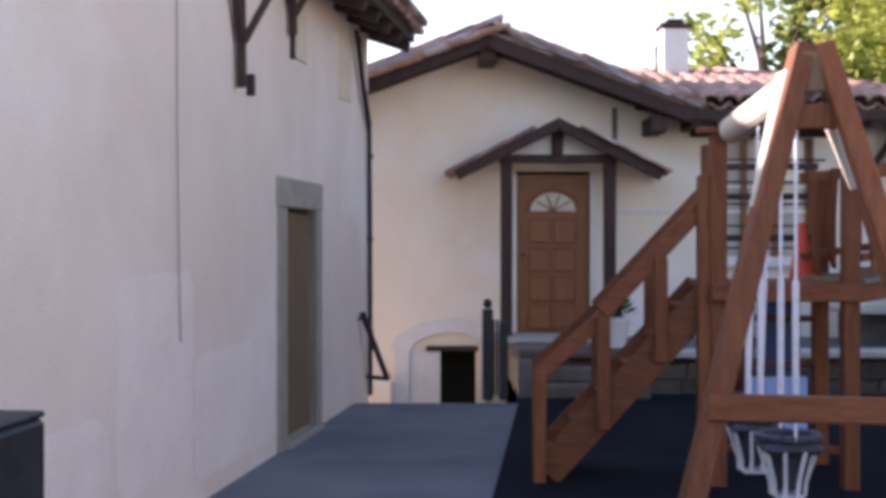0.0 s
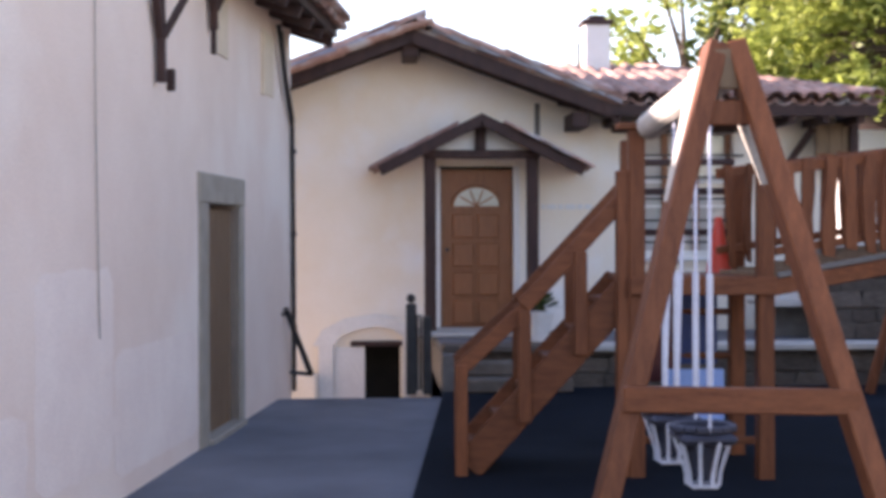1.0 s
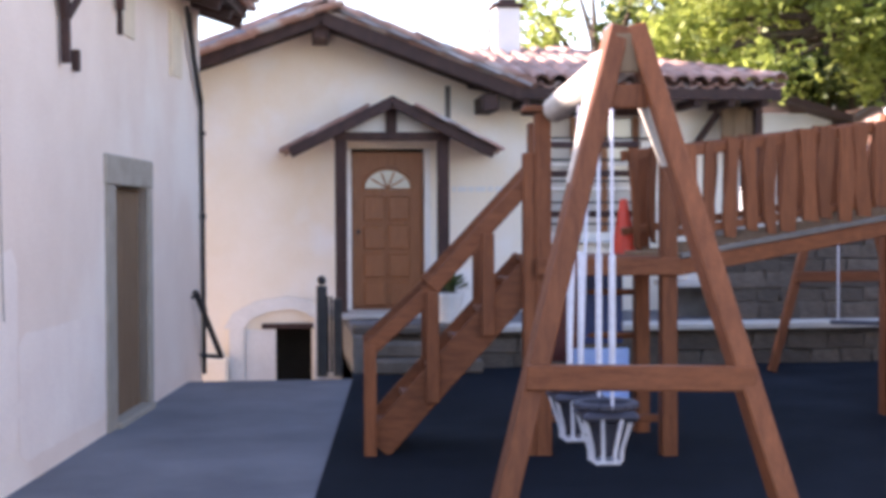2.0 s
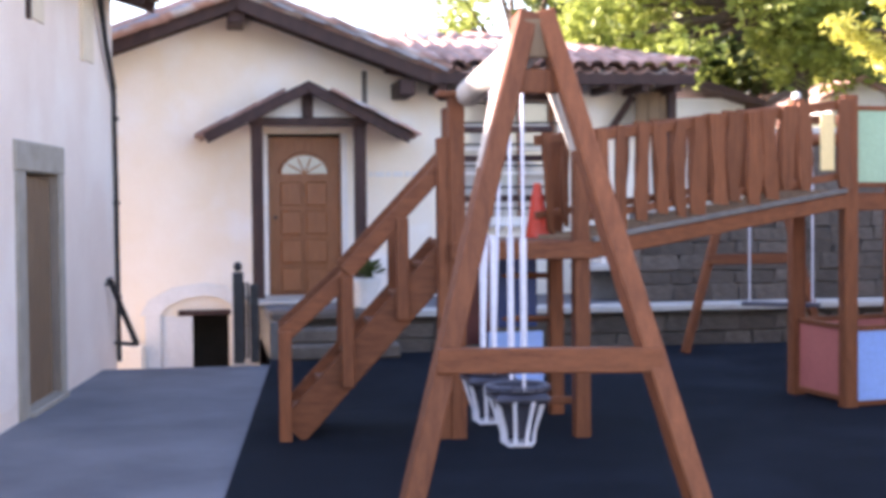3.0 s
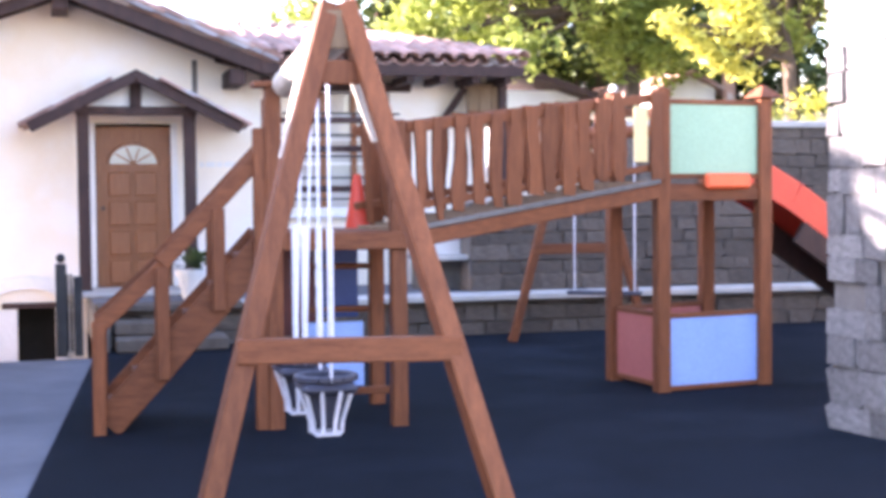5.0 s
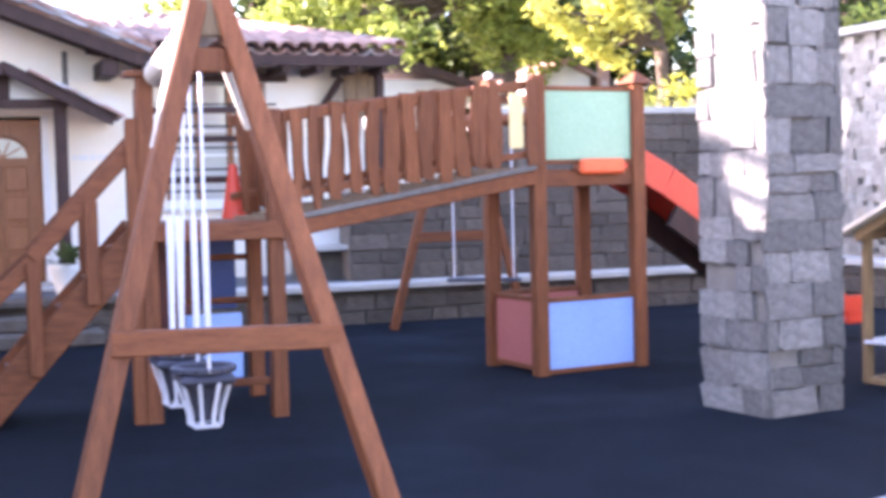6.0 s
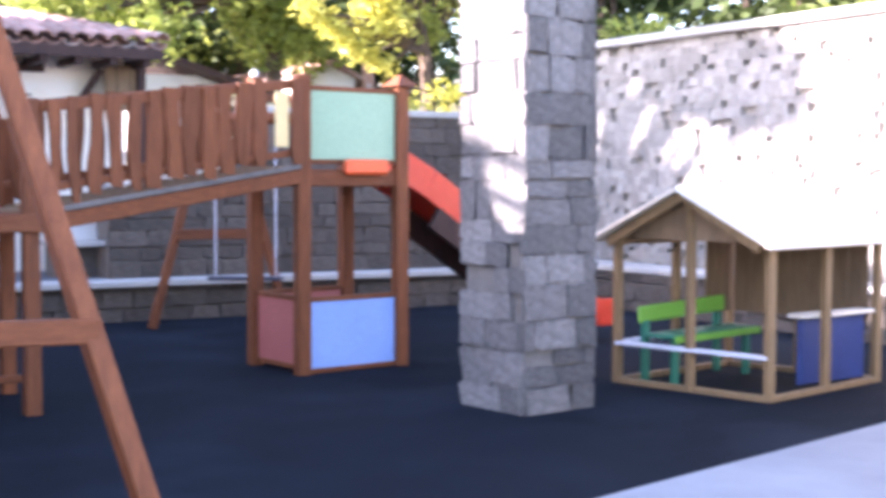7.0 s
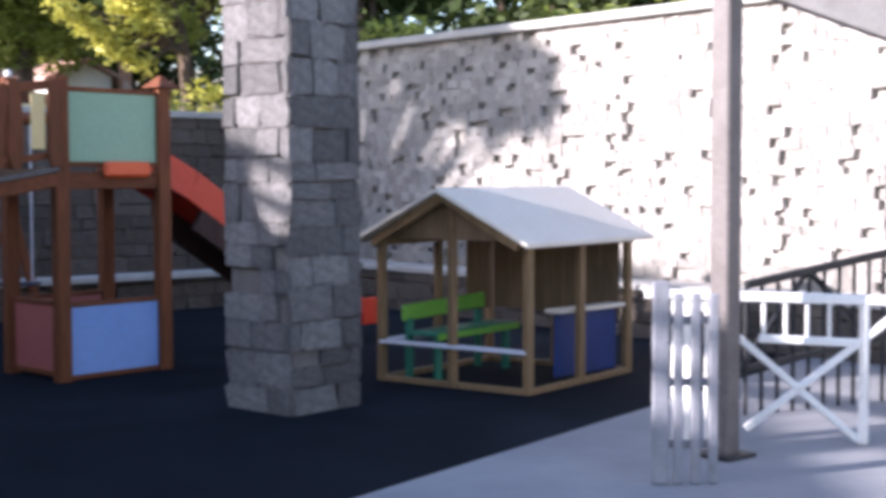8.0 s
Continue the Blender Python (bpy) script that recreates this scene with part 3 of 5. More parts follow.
prism(bm, fan, 0.02, pose((DX0 + DX1) / 2, HY + 0.028, DZ0 + 1.48))
part("fanlight", bm, M_FANGLASS, hdoor, "frosted half-round fanlight")
for k in range(1, 5):
    a = math.pi * k / 5
    c = Vector(((DX0 + DX1) / 2, HY + 0.022, DZ0 + 1.48))
    part("glazing_bar", bm_beam(c, c + Vector((0.24 * math.cos(a), 0, 0.19 * math.sin(a))), 0.018, 0.018, 0.0), M_DOOR, hdoor)
bm = bmesh.new()
ring = [Vector(((DX0 + DX1) / 2 + 0.28 * math.cos(math.pi * k / 12), HY + 0.03, DZ0 + 1.48 + 0.23 * math.sin(math.pi * k / 12))) for k in range(13)]
tube(bm, ring, 0.018)
part("fanlight_arch", bm, M_DOOR, hdoor)
part("door_handle", bm_rod((DX0 + 0.12, HY + 0.0, DZ0 + 0.98), (DX0 + 0.12, HY + 0.05, DZ0 + 0.98), 0.022), M_IRON, hdoor, "dark round door handle")
for x in (DX0 - 0.03, DX1 - 0.04):
    part("white_trim", bm_block(x, x + 0.07, HY - 0.03, HY + 0.06, DZ0, DZ1, bevel=0.005), M_WHITE, hdoor, "white painted door trim")
porch = thing("porch_canopy", "dark timber door canopy with small tiled gable roof", "")
porch.parent = house
PX, PZ, PS = 1.26, 2.84, 0.50
PY = 15.12
for x in (0.70, 1.84):
    part("porch_post", bm_block(x - 0.065, x + 0.065, 15.30, 15.43, 0.42, 2.36, bevel=0.008), M_DARK_WOOD, porch)
part("porch_beam", bm_block(0.62, 1.92, 15.29, 15.44, 2.361, 2.45, bevel=0.008), M_DARK_WOOD, porch)
part("king_post", bm_block(PX - 0.06, PX + 0.06, 15.30, 15.42, 2.451, 2.80, bevel=0.006), M_DARK_WOOD, porch)
bm = bmesh.new()
prism(bm, [(0.76, 2.452), (1.78, 2.452), (PX + 0.02, 2.73), (PX - 0.02, 2.73)], 0.03, pose(0, 15.38, 0))
part("gable_infill", bm, M_WHITE, porch, "white plaster infill")
for side in (-1, 1):
    bm = bmesh.new()
    prism(bm, [(PX, PZ - 0.05), (PX + side * 1.10, PZ - 0.05 - PS * 1.10), (PX + side * 1.10, PZ - PS * 1.10), (PX, PZ)], HY - PY, pose(0, PY, 0))
    part("canopy_roof", bm, M_DARK_WOOD, porch)
    part("bargeboard", bm_beam((PX, PY - 0.02, PZ - 0.07), (PX + side * 1.12, PY - 0.02, PZ - 0.07 - PS * 1.12), 0.04, 0.12), M_DARK_WOOD, porch)
    base = pose(PX + side * 1.14, PY - 0.02 if side > 0 else HY - 0.02, PZ - 0.07 - PS * 1.12) @ pose(0, 0, 0, 0, 0, 90 if side > 0 else -90) @ pose(0, 0, 0, math.degrees(math.atan(PS))) @ Matrix.Diagonal((1, 1, 0.55, 1))
    tiled(porch, base, 0.62, 0.95, seed=30 + side)
# raised writing on the wall that cannot be read: plain bars
sign = thing("wall_sign", "small white letters on the plaster wall", "sign")
for k, w in enumerate((0.05, 0.11, 0.06, 0.12, 0.07, 0.08)):
    x = 2.0 + sum((0.05, 0.11, 0.06, 0.12, 0.07, 0.08)[:k]) + 0.02 * k
    part("bar", bm_block(x, x + w, HY - 0.012, HY + 0.008, 1.80, 1.86, bevel=0.003), M_WHITE, sign)
# cellar arch
arch = thing("cellar_arch", "white plaster arch round a low dark cellar opening", "")
arch.parent = house
bm = bmesh.new()
outer = [(-0.62, 0.25), (-0.52, 0.42), (-0.25, 0.56), (0.10, 0.61), (0.36, 0.57), (0.50, 0.44), (0.56, 0.40)]
inner = [(-0.40, 0.24), (-0.30, 0.36), (-0.10, 0.44), (0.12, 0.47), (0.30, 0.43), (0.42, 0.34), (0.47, 0.30)]
prism(bm, outer + inner[::-1], 0.08, pose(0, HY - 0.08, 0))
part("arch_band", bm, M_WHITE, arch)
for x0, x1, z1 in ((-0.56, -0.38, 0.30), (0.40, 0.50, 0.36)):
    part("arch_jamb", bm_block(x0, x1, HY - 0.075, HY, -0.85, z1, bevel=0.01), M_WHITE, arch)
part("lintel", bm_block(-0.19, 0.41, HY - 0.05, HY + 0.1, 0.24, 0.30, bevel=0.008), M_DARK_WOOD, arch)
part("reveal", bm_block(-0.37, CX0 - 0.002, HY - 0.02, HY + 0.0, -0.85, 0.235), M_WHITE, arch)
part("step", bm_block(-0.95, -0.56, HY - 0.35, HY - 0.08, -0.85, -0.05, bevel=0.03), M_PLASTER, arch)
# wing window with a grille
win = thing("wing_window", "white framed window with an iron grille under a timber lintel", "")
win.parent = house
part("lintel", bm_block(2.82, 4.50, HY - 0.06, HY + 0.1, 2.682, 2.78, bevel=0.01), M_DARK_WOOD, win)
part("pane", bm_block(WX0 + 0.02, WX1 - 0.02, HY + 0.20, HY + 0.206, WZ0 + 0.02, WZ1 - 0.02), M_GLASS, win)
part("window_frame", bm_block(WX0, WX1, HY + 0.15, HY + 0.21, WZ0, WZ0 + 0.07), M_WHITE, win)
for x in (WX0 + 0.03, WX0 + 0.42, WX0 + 0.79, WX1 - 0.03):
    part("window_bar", bm_block(x - 0.035, x + 0.035, HY + 0.14, HY + 0.198, WZ0 + 0.07, WZ1), M_DOOR, win)
for k in range(1, 5):
    part("window_bar", bm_block(WX0, WX1, HY + 0.15, HY + 0.196, WZ0 + k * 0.285, WZ0 + k * 0.285 + 0.035), M_WHITE, win)
for k in range(5):
    z = 1.42 + k * 0.25
    part("grille_bar", bm_rod((WX0 - 0.1, HY - 0.05, z), (WX1 + 0.1, HY - 0.05, z), 0.012, 6), M_IRON, win)
part("window_sill", bm_block(WX0 - 0.05, WX1 + 0.05, HY - 0.08, HY + 0.15, WZ0 - 0.05, WZ0 - 0.001, bevel=0.008), M_WHITE, win)
chim = thing("chimney", "white plastered chimney with a tile cap", "")
chim.parent = house
part("shaft", bm_block(2.86, 3.19, 18.1, 18.45, 3.5, 4.27, bevel=0.01), M_WHITE, chim)
part("cap", bm_block(2.81, 3.24, 18.05, 18.50, 4.271, 4.33, bevel=0.02), M_DARK_WOOD, chim)
part("cowl", bm_block(2.90, 3.15, 18.14, 18.41, 4.331, 4.40, bevel=0.03), M_DARK_WOOD, chim)
part("aerial", bm_rod((2.79, 18.2, 3.6), (2.79, 18.2, 4.05), 0.02), M_IRON, chim)
# timber lean-to at the end of the wing
lean = thing("timber_porch", "brown boarded timber porch at the end of the wing", "porch")
for k in range(3):
    part("board", bm_block(5.12 + k * 0.15, 5.265 + k * 0.15, HY - 0.30, HY - 0.26, 2.25, 2.78, bevel=0.006), M_OLD_WOOD, lean)
part("post", bm_block(5.50, 5.60, HY - 0.36, HY - 0.26, 0.42, 2.80, bevel=0.008), M_DARK_WOOD, lean)
part("brace", bm_beam((4.80, HY - 0.02, 2.2), (5.1, HY - 0.25, 2.72), 0.07, 0.07), M_DARK_WOOD, lean)
annex = thing("annex", "low white outbuilding with a sloping dark roof", "outbuilding")
part("wall", bm_block(7.5, 8.85, 21.5, 25, 0.5, 3.15), M_WHITE, annex)
bm = bmesh.new()
prism(bm, [(7.3, 3.50), (9.0, 2.98), (9.0, 3.09), (7.3, 3.62)], 4.4, pose(0, 21.0, 0))
part("roof", bm, M_DARK_WOOD, annex)
hut = thing("hillside_house", "white gabled house with a red brick chimney", "house")
bm = bmesh.new()
prism(bm, [(10.40, 0.5), (11.40, 0.5), (11.40, 3.22), (10.90, 3.44), (10.40, 3.22)], 4.0, pose(0, 21.6, 0))
part("wall", bm, M_WHITE, hut)
for sgn in (-1, 1):
    bm = bmesh.new()
    prism(bm, [(10.90, 3.45), (10.90 + sgn * 0.74, 3.11), (10.90 + sgn * 0.74, 3.17), (10.90, 3.53)], 4.4, pose(0, 21.4, 0))
    part("roof", bm, M_TILE, hut)
part("chimney", bm_block(11.42, 11.58, 21.2, 21.38, 1.9, 3.48, bevel=0.01), M_TILE, hut, "red brick chimney")

# ---- terrace, ledges and stone walls ----
rng = random.Random(7)
PILLAR_STONES = rough_stones("stone", M_STONE, 10, 0.15)
STONES_DARK = rough_stones("stone", M_STONE_DARK, 8, seed=5)
RUBBLE = rough_stones("stone", M_RUBBLE, 10, 0.16, seed=6)
terrace = thing("terrace", "raised stone-faced terrace with a pale concrete edge", "terrace", kind="structure")
part("core", bm_block(0.86, 10.4, 13.62, HY, -0.5, 0.36), M_MORTAR, terrace)
part("core", bm_block(0.72, 0.86, 13.2, HY, -1.2, 0.36), M_MORTAR, terrace)
part("cap", bm_block(0.74, 2.15, 13.46, 13.86, 0.361, 0.43, bevel=0.012), M_STONE_DARK, terrace)
part("cap", bm_block(2.16, 9.85, 13.46, 13.86, 0.361, 0.43, bevel=0.012), M_CAP, terrace)
part("paving", bm_block(0.74, 10.4, 13.861, HY, 0.361, 0.40), M_CONCRETE, terrace)
single("doorstep", bm_block(0.55, 1.98, 14.9, HY, 0.405, 0.45, bevel=0.01), M_CAP, "worn pale stone doorstep by the entrance", "step")
gate = thing("iron_gate", "black iron gate post and railing beside the terrace", "railing")
part("post", bm_block(0.37, 0.47, 13.05, 13.15, 0.0, 0.86, bevel=0.008), M_IRON, gate)
bm = bmesh.new()
bmesh.ops.create_uvsphere(bm, u_segments=10, v_segments=6, radius=0.045, matrix=pose(0.42, 13.1, 0.91))
part("finial", bm, M_IRON, gate)
part("post", bm_block(0.53, 0.61, 13.06, 13.14, 0.0, 0.74, bevel=0.008), M_IRON, gate)
for k in range(3):
    part("bar", bm_rod((0.44 + k * 0.035, 13.1, 0.04), (0.44 + k * 0.035, 13.1, 0.76), 0.014, 6), M_IRON, gate)
for k in range(2):
    step = thing("stone_step", "worn grey stone step before the terrace", "step", group="terrace steps")
    part("tread", bm_block(0.90, 1.95 - 0.1 * k, 13.0 + 0.24 * k, 13.455, 0.013 + 0.14 * k, 0.15 + 0.14 * k, bevel=0.02), M_STONE_DARK, step)
pot = thing("flower_pot", "round white flower pot with dark leaves", "pot", at=(1.72, 14.0, 0.431))
part("bowl", bm_rod((0, 0, 0), (0, 0, 0.26), 0.11, 16, 0.17), M_WHITE, pot)
part("rim", bm_rod((0, 0, 0.261), (0, 0, 0.30), 0.18, 16, 0.18), M_WHITE, pot)
vs, fs, prng = [], [], random.Random(4)
for _ in range(160):
    d = Vector((prng.gauss(0, 1), prng.gauss(0, 1), abs(prng.gauss(0, 1)))).normalized() * prng.uniform(0.05, 0.22)
    c, s = Vector((0, 0, 0.30)) + d, d.cross(Vector((0.3, 0.2, 1))).normalized() * 0.025
    vs += [c - d * 0.3, c + s, c + d * 0.3, c - s]
    fs.append([len(vs) - 4 + i for i in range(4)])
pm = bpy.data.meshes.new("foliage")
pm.from_pydata(vs, [], fs)
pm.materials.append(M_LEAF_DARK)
new("foliage", pm).parent = pot
back = thing("wall_north", "dark fieldstone retaining wall with a concrete cap", "wall", kind="structure")
part("core", bm_block(4.75, 6.35, 14.32, 14.7, 0.3, 1.36), M_MORTAR, back)
part("coping", bm_block(4.75, 6.34, 14.22, 14.75, 1.361, 1.42, bevel=0.012), M_CAP, back)
part("core", bm_block(6.36, 10.9, 14.32, 14.7, 0.3, 2.20), M_MORTAR, back)
part("coping", bm_block(6.36, 10.9, 14.22, 14.75, 2.201, 2.28, bevel=0.012), M_CAP, back)
east = thing("wall_east", "tall sunlit rubble stone wall with a coping", "wall", kind="structure")
EX = 10.4
part("core", bm_block(EX + 0.06, EX + 0.5, -9, 14.7, -0.2, 3.02), M_MORTAR_PALE, east)
part("coping", bm_block(EX - 0.10, EX + 0.6, -9, 14.7, 3.021, 3.11, bevel=0.012), M_CAP, east)
kerb = thing("ledge_east", "low stone bench ledge along the tall wall", "ledge", kind="structure")
part("core", bm_block(9.92, EX - 0.03, 5.2, 13.45, -0.2, 0.44), M_MORTAR, kerb)
part("cap", bm_block(9.85, EX - 0.03, 5.2, 13.45, 0.441, 0.51, bevel=0.012), M_CAP, kerb)
south = sheet("bank", [(-30, 30), (-30, 22.5), (10.6, 22.5), (9.0, 17.0), (8.2, 14.72), (10.95, 14.72), (10.95, -20), (60, -20), (60, 60), (-30, 60)], 2.15, 3.0, M_EARTH, kind="structure", label="earth bank behind the stone walls", category="ground")

sheet("yard", [(5.46, 14.71), (8.2, 14.71), (9.0, 17.0), (10.6, 22.5), (5.46, 22.5)], 1.30, 2.0, M_PAD, kind="structure", label="pale paved yard behind the stone wall", category="pavement")
# rising ground beyond the walls
vs, fs, NX, NY = [], [], 24, 24
for j in range(NY + 1):
    for i in range(NX + 1):
        x, y = 8.4 + i * 1.6, 14.8 + j * 1.6
        vs.append((x, y, 2.16 + max(0.0, y - 15.2) * 0.105 + 0.12 * noise.noise((x * 0.4, y * 0.4, 0))))
for j in range(NY):
    for i in range(NX):
        k = j * (NX + 1) + i
        fs.append((k, k + 1, k + NX + 2, k + NX + 1))
hm = bpy.data.meshes.new("hill")
hm.from_pydata(vs, [], fs)
hm.materials.append(M_DRY)
tagged(new("hill", hm), "pale dry sunlit slope behind the stone wall", "ground", kind="structure")
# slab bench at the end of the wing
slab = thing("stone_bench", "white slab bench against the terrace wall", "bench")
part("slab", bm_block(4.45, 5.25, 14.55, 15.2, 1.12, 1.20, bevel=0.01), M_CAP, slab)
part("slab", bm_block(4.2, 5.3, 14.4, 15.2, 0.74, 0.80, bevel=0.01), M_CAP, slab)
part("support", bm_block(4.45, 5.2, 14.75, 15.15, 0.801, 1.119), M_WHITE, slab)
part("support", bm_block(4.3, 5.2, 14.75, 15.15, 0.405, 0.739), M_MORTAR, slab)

# ---- pillar ----
pil = thing("stone_pillar", "square pillar of grey stone blocks", "pillar")
PC = Vector((5.03, 6.79, 0))
pil.matrix_basis = Matrix.Translation(PC) @ Matrix.Rotation(math.radians(8), 4, "Z")
PW, PD, PH = 0.60, 0.62, 4.3
part("core", bm_block(0.03, PW - 0.03, 0.03, PD - 0.03, 0, PH), M_MORTAR, pil)


# ---- swing set ----
def post(name, parent, x, y, z0, z1, w=0.10, mat=None):
    return part(name, bm_block(x - w / 2, x + w / 2, y - w / 2, y + w / 2, z0, z1, bevel=0.008), mat or M_WOOD, parent)


swing = thing("swing_set", "red-brown wooden A-frame swing with two bucket seats", "swing")
TOP = Vector((1.55, 5.85, 2.30))
for x, y in ((0.86, 5.45), (2.175, 5.28)):
    foot = Vector((x, y, 0.0))
    f0 = foot + (foot - TOP).normalized() * 0.0
    part("leg", bm_beam(f0, TOP + Vector((0.038 if x > 1.5 else -0.038, 0, 0.015)), 0.086, 0.14, up=(0, 1, 0)), M_WOOD, swing)
part("cross_bar", bm_beam((1.05, 5.525, 0.84), (1.99, 5.433, 0.83), 0.06, 0.105), M_WOOD_X, swing)
part("gusset", bm_block(1.455, 1.66, 5.76, 5.80, 1.965, 2.07, bevel=0.006), M_WOOD, swing)
part("end_plate", bm_block(1.485, 1.62, 5.772, 5.80, 2.12, 2.29, bevel=0.006), M_OLD_WOOD, swing)
# pale strips in place of bright sun on the legs' west faces
for x, y, hi, lo, wide in ((0.86, 5.45, 0.04, 0.29, 0.11), (2.175, 5.28, 0.13, 0.26, 0.09)):
    foot = Vector((x, y, 0.0))
    apex = TOP + Vector((0.038 if x > 1.5 else -0.038, 0, 0.015))
    rearward = Vector((0, 1, 0))
    edge = Vector((-0.046, 0, 0)) if x < 1.5 else Vector((-0.05, 0, 0))
    bm = bmesh.new()
    p, q = apex.lerp(foot, hi) + edge, apex.lerp(foot, lo) + edge
    near = [bm.verts.new(v) for v in (p, p + rearward * (0.07 + wide), q + rearward * 0.08, q)]
    far_side = [bm.verts.new(v.co + Vector((0.025, 0, 0))) for v in near]
    bm.faces.new(near)
    bm.faces.new(far_side[::-1])
    for i in range(4):
        j = (i + 1) % 4
        bm.faces.new((near[j], near[i], far_side[i], far_side[j]))
    bmesh.ops.recalc_face_normals(bm, faces=bm.faces)
    part("side_plate", bm, M_BEAM, swing, "pale strip standing in for the sunlit side of the leg")
BE = Vector((1.75, 8.42, 2.17))
BS = TOP + Vector((0, -0.05, -0.10))
part("top_beam", bm_rod(BS, BE, 0.083, 16), M_BEAM, swing, "pale round timber swing beam")


def bucket(c, parent):
    """A toddler seat: a dark rim with pale moulded ribs below, on ropes."""
    seat = part("seat", bm_block(c.x - 0.135, c.x + 0.135, c.y - 0.15, c.y + 0.15, c.z + 0.20, c.z + 0.25, bevel=0.02), M_DARKPLASTIC, parent, "dark bucket seat with pale ribs")
    n = 9
    for k in range(n):
        a = 2 * math.pi * (k + 0.25) / n
        t = Vector((c.x + 0.135 * math.cos(a), c.y + 0.15 * math.sin(a), c.z + 0.22))
        b = Vector((c.x + 0.08 * math.cos(a), c.y + 0.075 * math.sin(a), c.z + 0.0))
        knee = b.lerp(t, 0.25) + (t - b).cross(Vector((0, 0, 1))).cross(t - b).normalized() * 0.012
        part("rib", bm_beam(t, knee, 0.018, 0.012, 0.0), M_PLASTIC, seat)
        part("rib", bm_beam(knee, b, 0.018, 0.012, 0.0), M_PLASTIC, seat)
    part("shell", bm_rod(c + Vector((0, 0, 0.03)), c + Vector((0, 0, 0.19)), 0.062, 12, 0.105), M_DARKPLASTIC, seat, "dark moulded shell")
    part("base", bm_block(c.x - 0.066, c.x + 0.066, c.y - 0.062, c.y + 0.062, c.z - 0.015, c.z + 0.005, bevel=0.008), M_PLASTIC, seat)
    bm = bmesh.new()
    ring = [Vector((c.x + 0.145 * math.cos(2 * math.pi * k / 16), c.y + 0.135 * math.sin(2 * math.pi * k / 16), c.z + 0.27)) for k in range(17)]
    tube(bm, ring, 0.02)
    part("rim", bm, M_DARKPLASTIC, seat)
    return seat


for y in (6.45, 7.15):
    c = Vector((1.60, y, 0.325))
    bucket(c, swing)
    bx = BS.lerp(BE, (y - BS.y) / (BE.y - BS.y))
    for dy in (-0.14, 0.14):
        for dx in (0.0,):
            part("rope", bm_rod((c.x + dx, c.y + dy, c.z + 0.26), (bx.x + dx * 0.3, y + dy, bx.z - 0.05), 0.008, 6), M_ROPE, swing, "pale swing rope")
            part("sleeve", bm_rod((c.x + dx, c.y + dy, c.z + 0.36), (c.x + dx * 0.8, y + dy, 1.32), 0.016, 8), M_PLASTIC, swing, "pale plastic rope sleeve")

# ---- play tower with stair, bridge and slide ----
play = thing("play_tower", "red-brown wooden play structure with stair and bridge", "playground")
LD = 1.25
for x, y, z1 in ((1.67, 8.46, 2.15), (2.44, 8.34, 1.95), (1.80, 9.42, 2.15), (2.52, 9.30, 1.95)):
    post("post", play, x, y, 0.0, z1)
post("post", play, 1.59, 8.47, 0.0, 1.90, 0.085)
part("cap_board", bm_block(1.55, 1.82, 8.40, 8.54, 2.151, 2.19, bevel=0.006), M_WOOD, play)
for k in range(6):
    part("deck_board", bm_block(1.62, 2.50, 8.42 + k * 0.155, 8.565 + k * 0.155, LD - 0.04, LD, bevel=0.004), M_WOOD_X, play)
part("deck_beam", bm_beam((1.62, 8.39, LD - 0.06), (2.50, 8.27, LD - 0.06), 0.045, 0.11), M_WOOD_X, play)
part("deck_beam", bm_beam((1.72, 9.45, LD - 0.09), (2.58, 9.36, LD - 0.09), 0.045, 0.11), M_WOOD_X, play)
for z in (1.52, 1.80, 2.0):
    part("rail", bm_beam((1.8, 9.44, z), (2.52, 9.34, z), 0.03, 0.045), M_DARK_WOOD, play)
for z in (0.35, 0.68, 0.98):
    part("ladder_rung", bm_rod((1.78, 9.42, z), (2.52, 9.30, z), 0.022), M_WOOD_X, play)
part("back_panel", bm_block(1.84, 2.10, 9.36, 9.39, 0.5, 1.16, bevel=0.006), M_MAROON, play, "dark red panel under the deck")
part("back_panel", bm_block(2.11, 2.40, 9.34, 9.37, 0.62, 1.16, bevel=0.006), M_NAVY, play, "navy panel under the deck")
part("low_panel", bm_block(1.98, 2.36, 9.0, 9.03, 0.18, 0.62, bevel=0.006), M_BLUE, play, "blue panel under the deck")
part("low_bar", bm_beam((1.72, 9.0, 0.16), (2.6, 8.9, 0.16), 0.04, 0.05), M_WOOD_X, play)
# stair
S0, S1 = Vector((0.60, 8.62, 0.0)), Vector((1.66, 8.50, 1.20))
for dy in (0.0, 0.72):
    o = Vector((0.04 if dy else 0, dy, 0))
    part("stringer", bm_beam(S0 + o + Vector((0.04, 0, 0.06)), S1 + o + Vector((0.0, 0, 0.0)), 0.045, 0.20), M_WOOD_X, play)
    mid = Vector((1.0, 8.56, 1.07)) + o
    part("handrail", bm_beam(S0 + o + Vector((-0.02, -0.02, 0.66)), mid + Vector((0.0, 0, -0.02)), 0.045, 0.095), M_WOOD_X, play)
    part("handrail", bm_beam(mid + Vector((-0.02, -0.024, -0.01)), S1 + o + Vector((0.02, -0.024, 0.62)), 0.045, 0.10), M_WOOD_X, play)
    for x, y, z0, z1 in ((0.595, 8.60, 0.0, 0.70), (0.985, 8.56, 0.34, 1.04), (1.33, 8.53, 0.76, 1.40)):
        part("baluster", bm_block(x + o.x - 0.04, x + o.x + 0.04, y + o.y - 0.06, y + o.y - 0.028, z0, z1, bevel=0.006), M_WOOD, play)
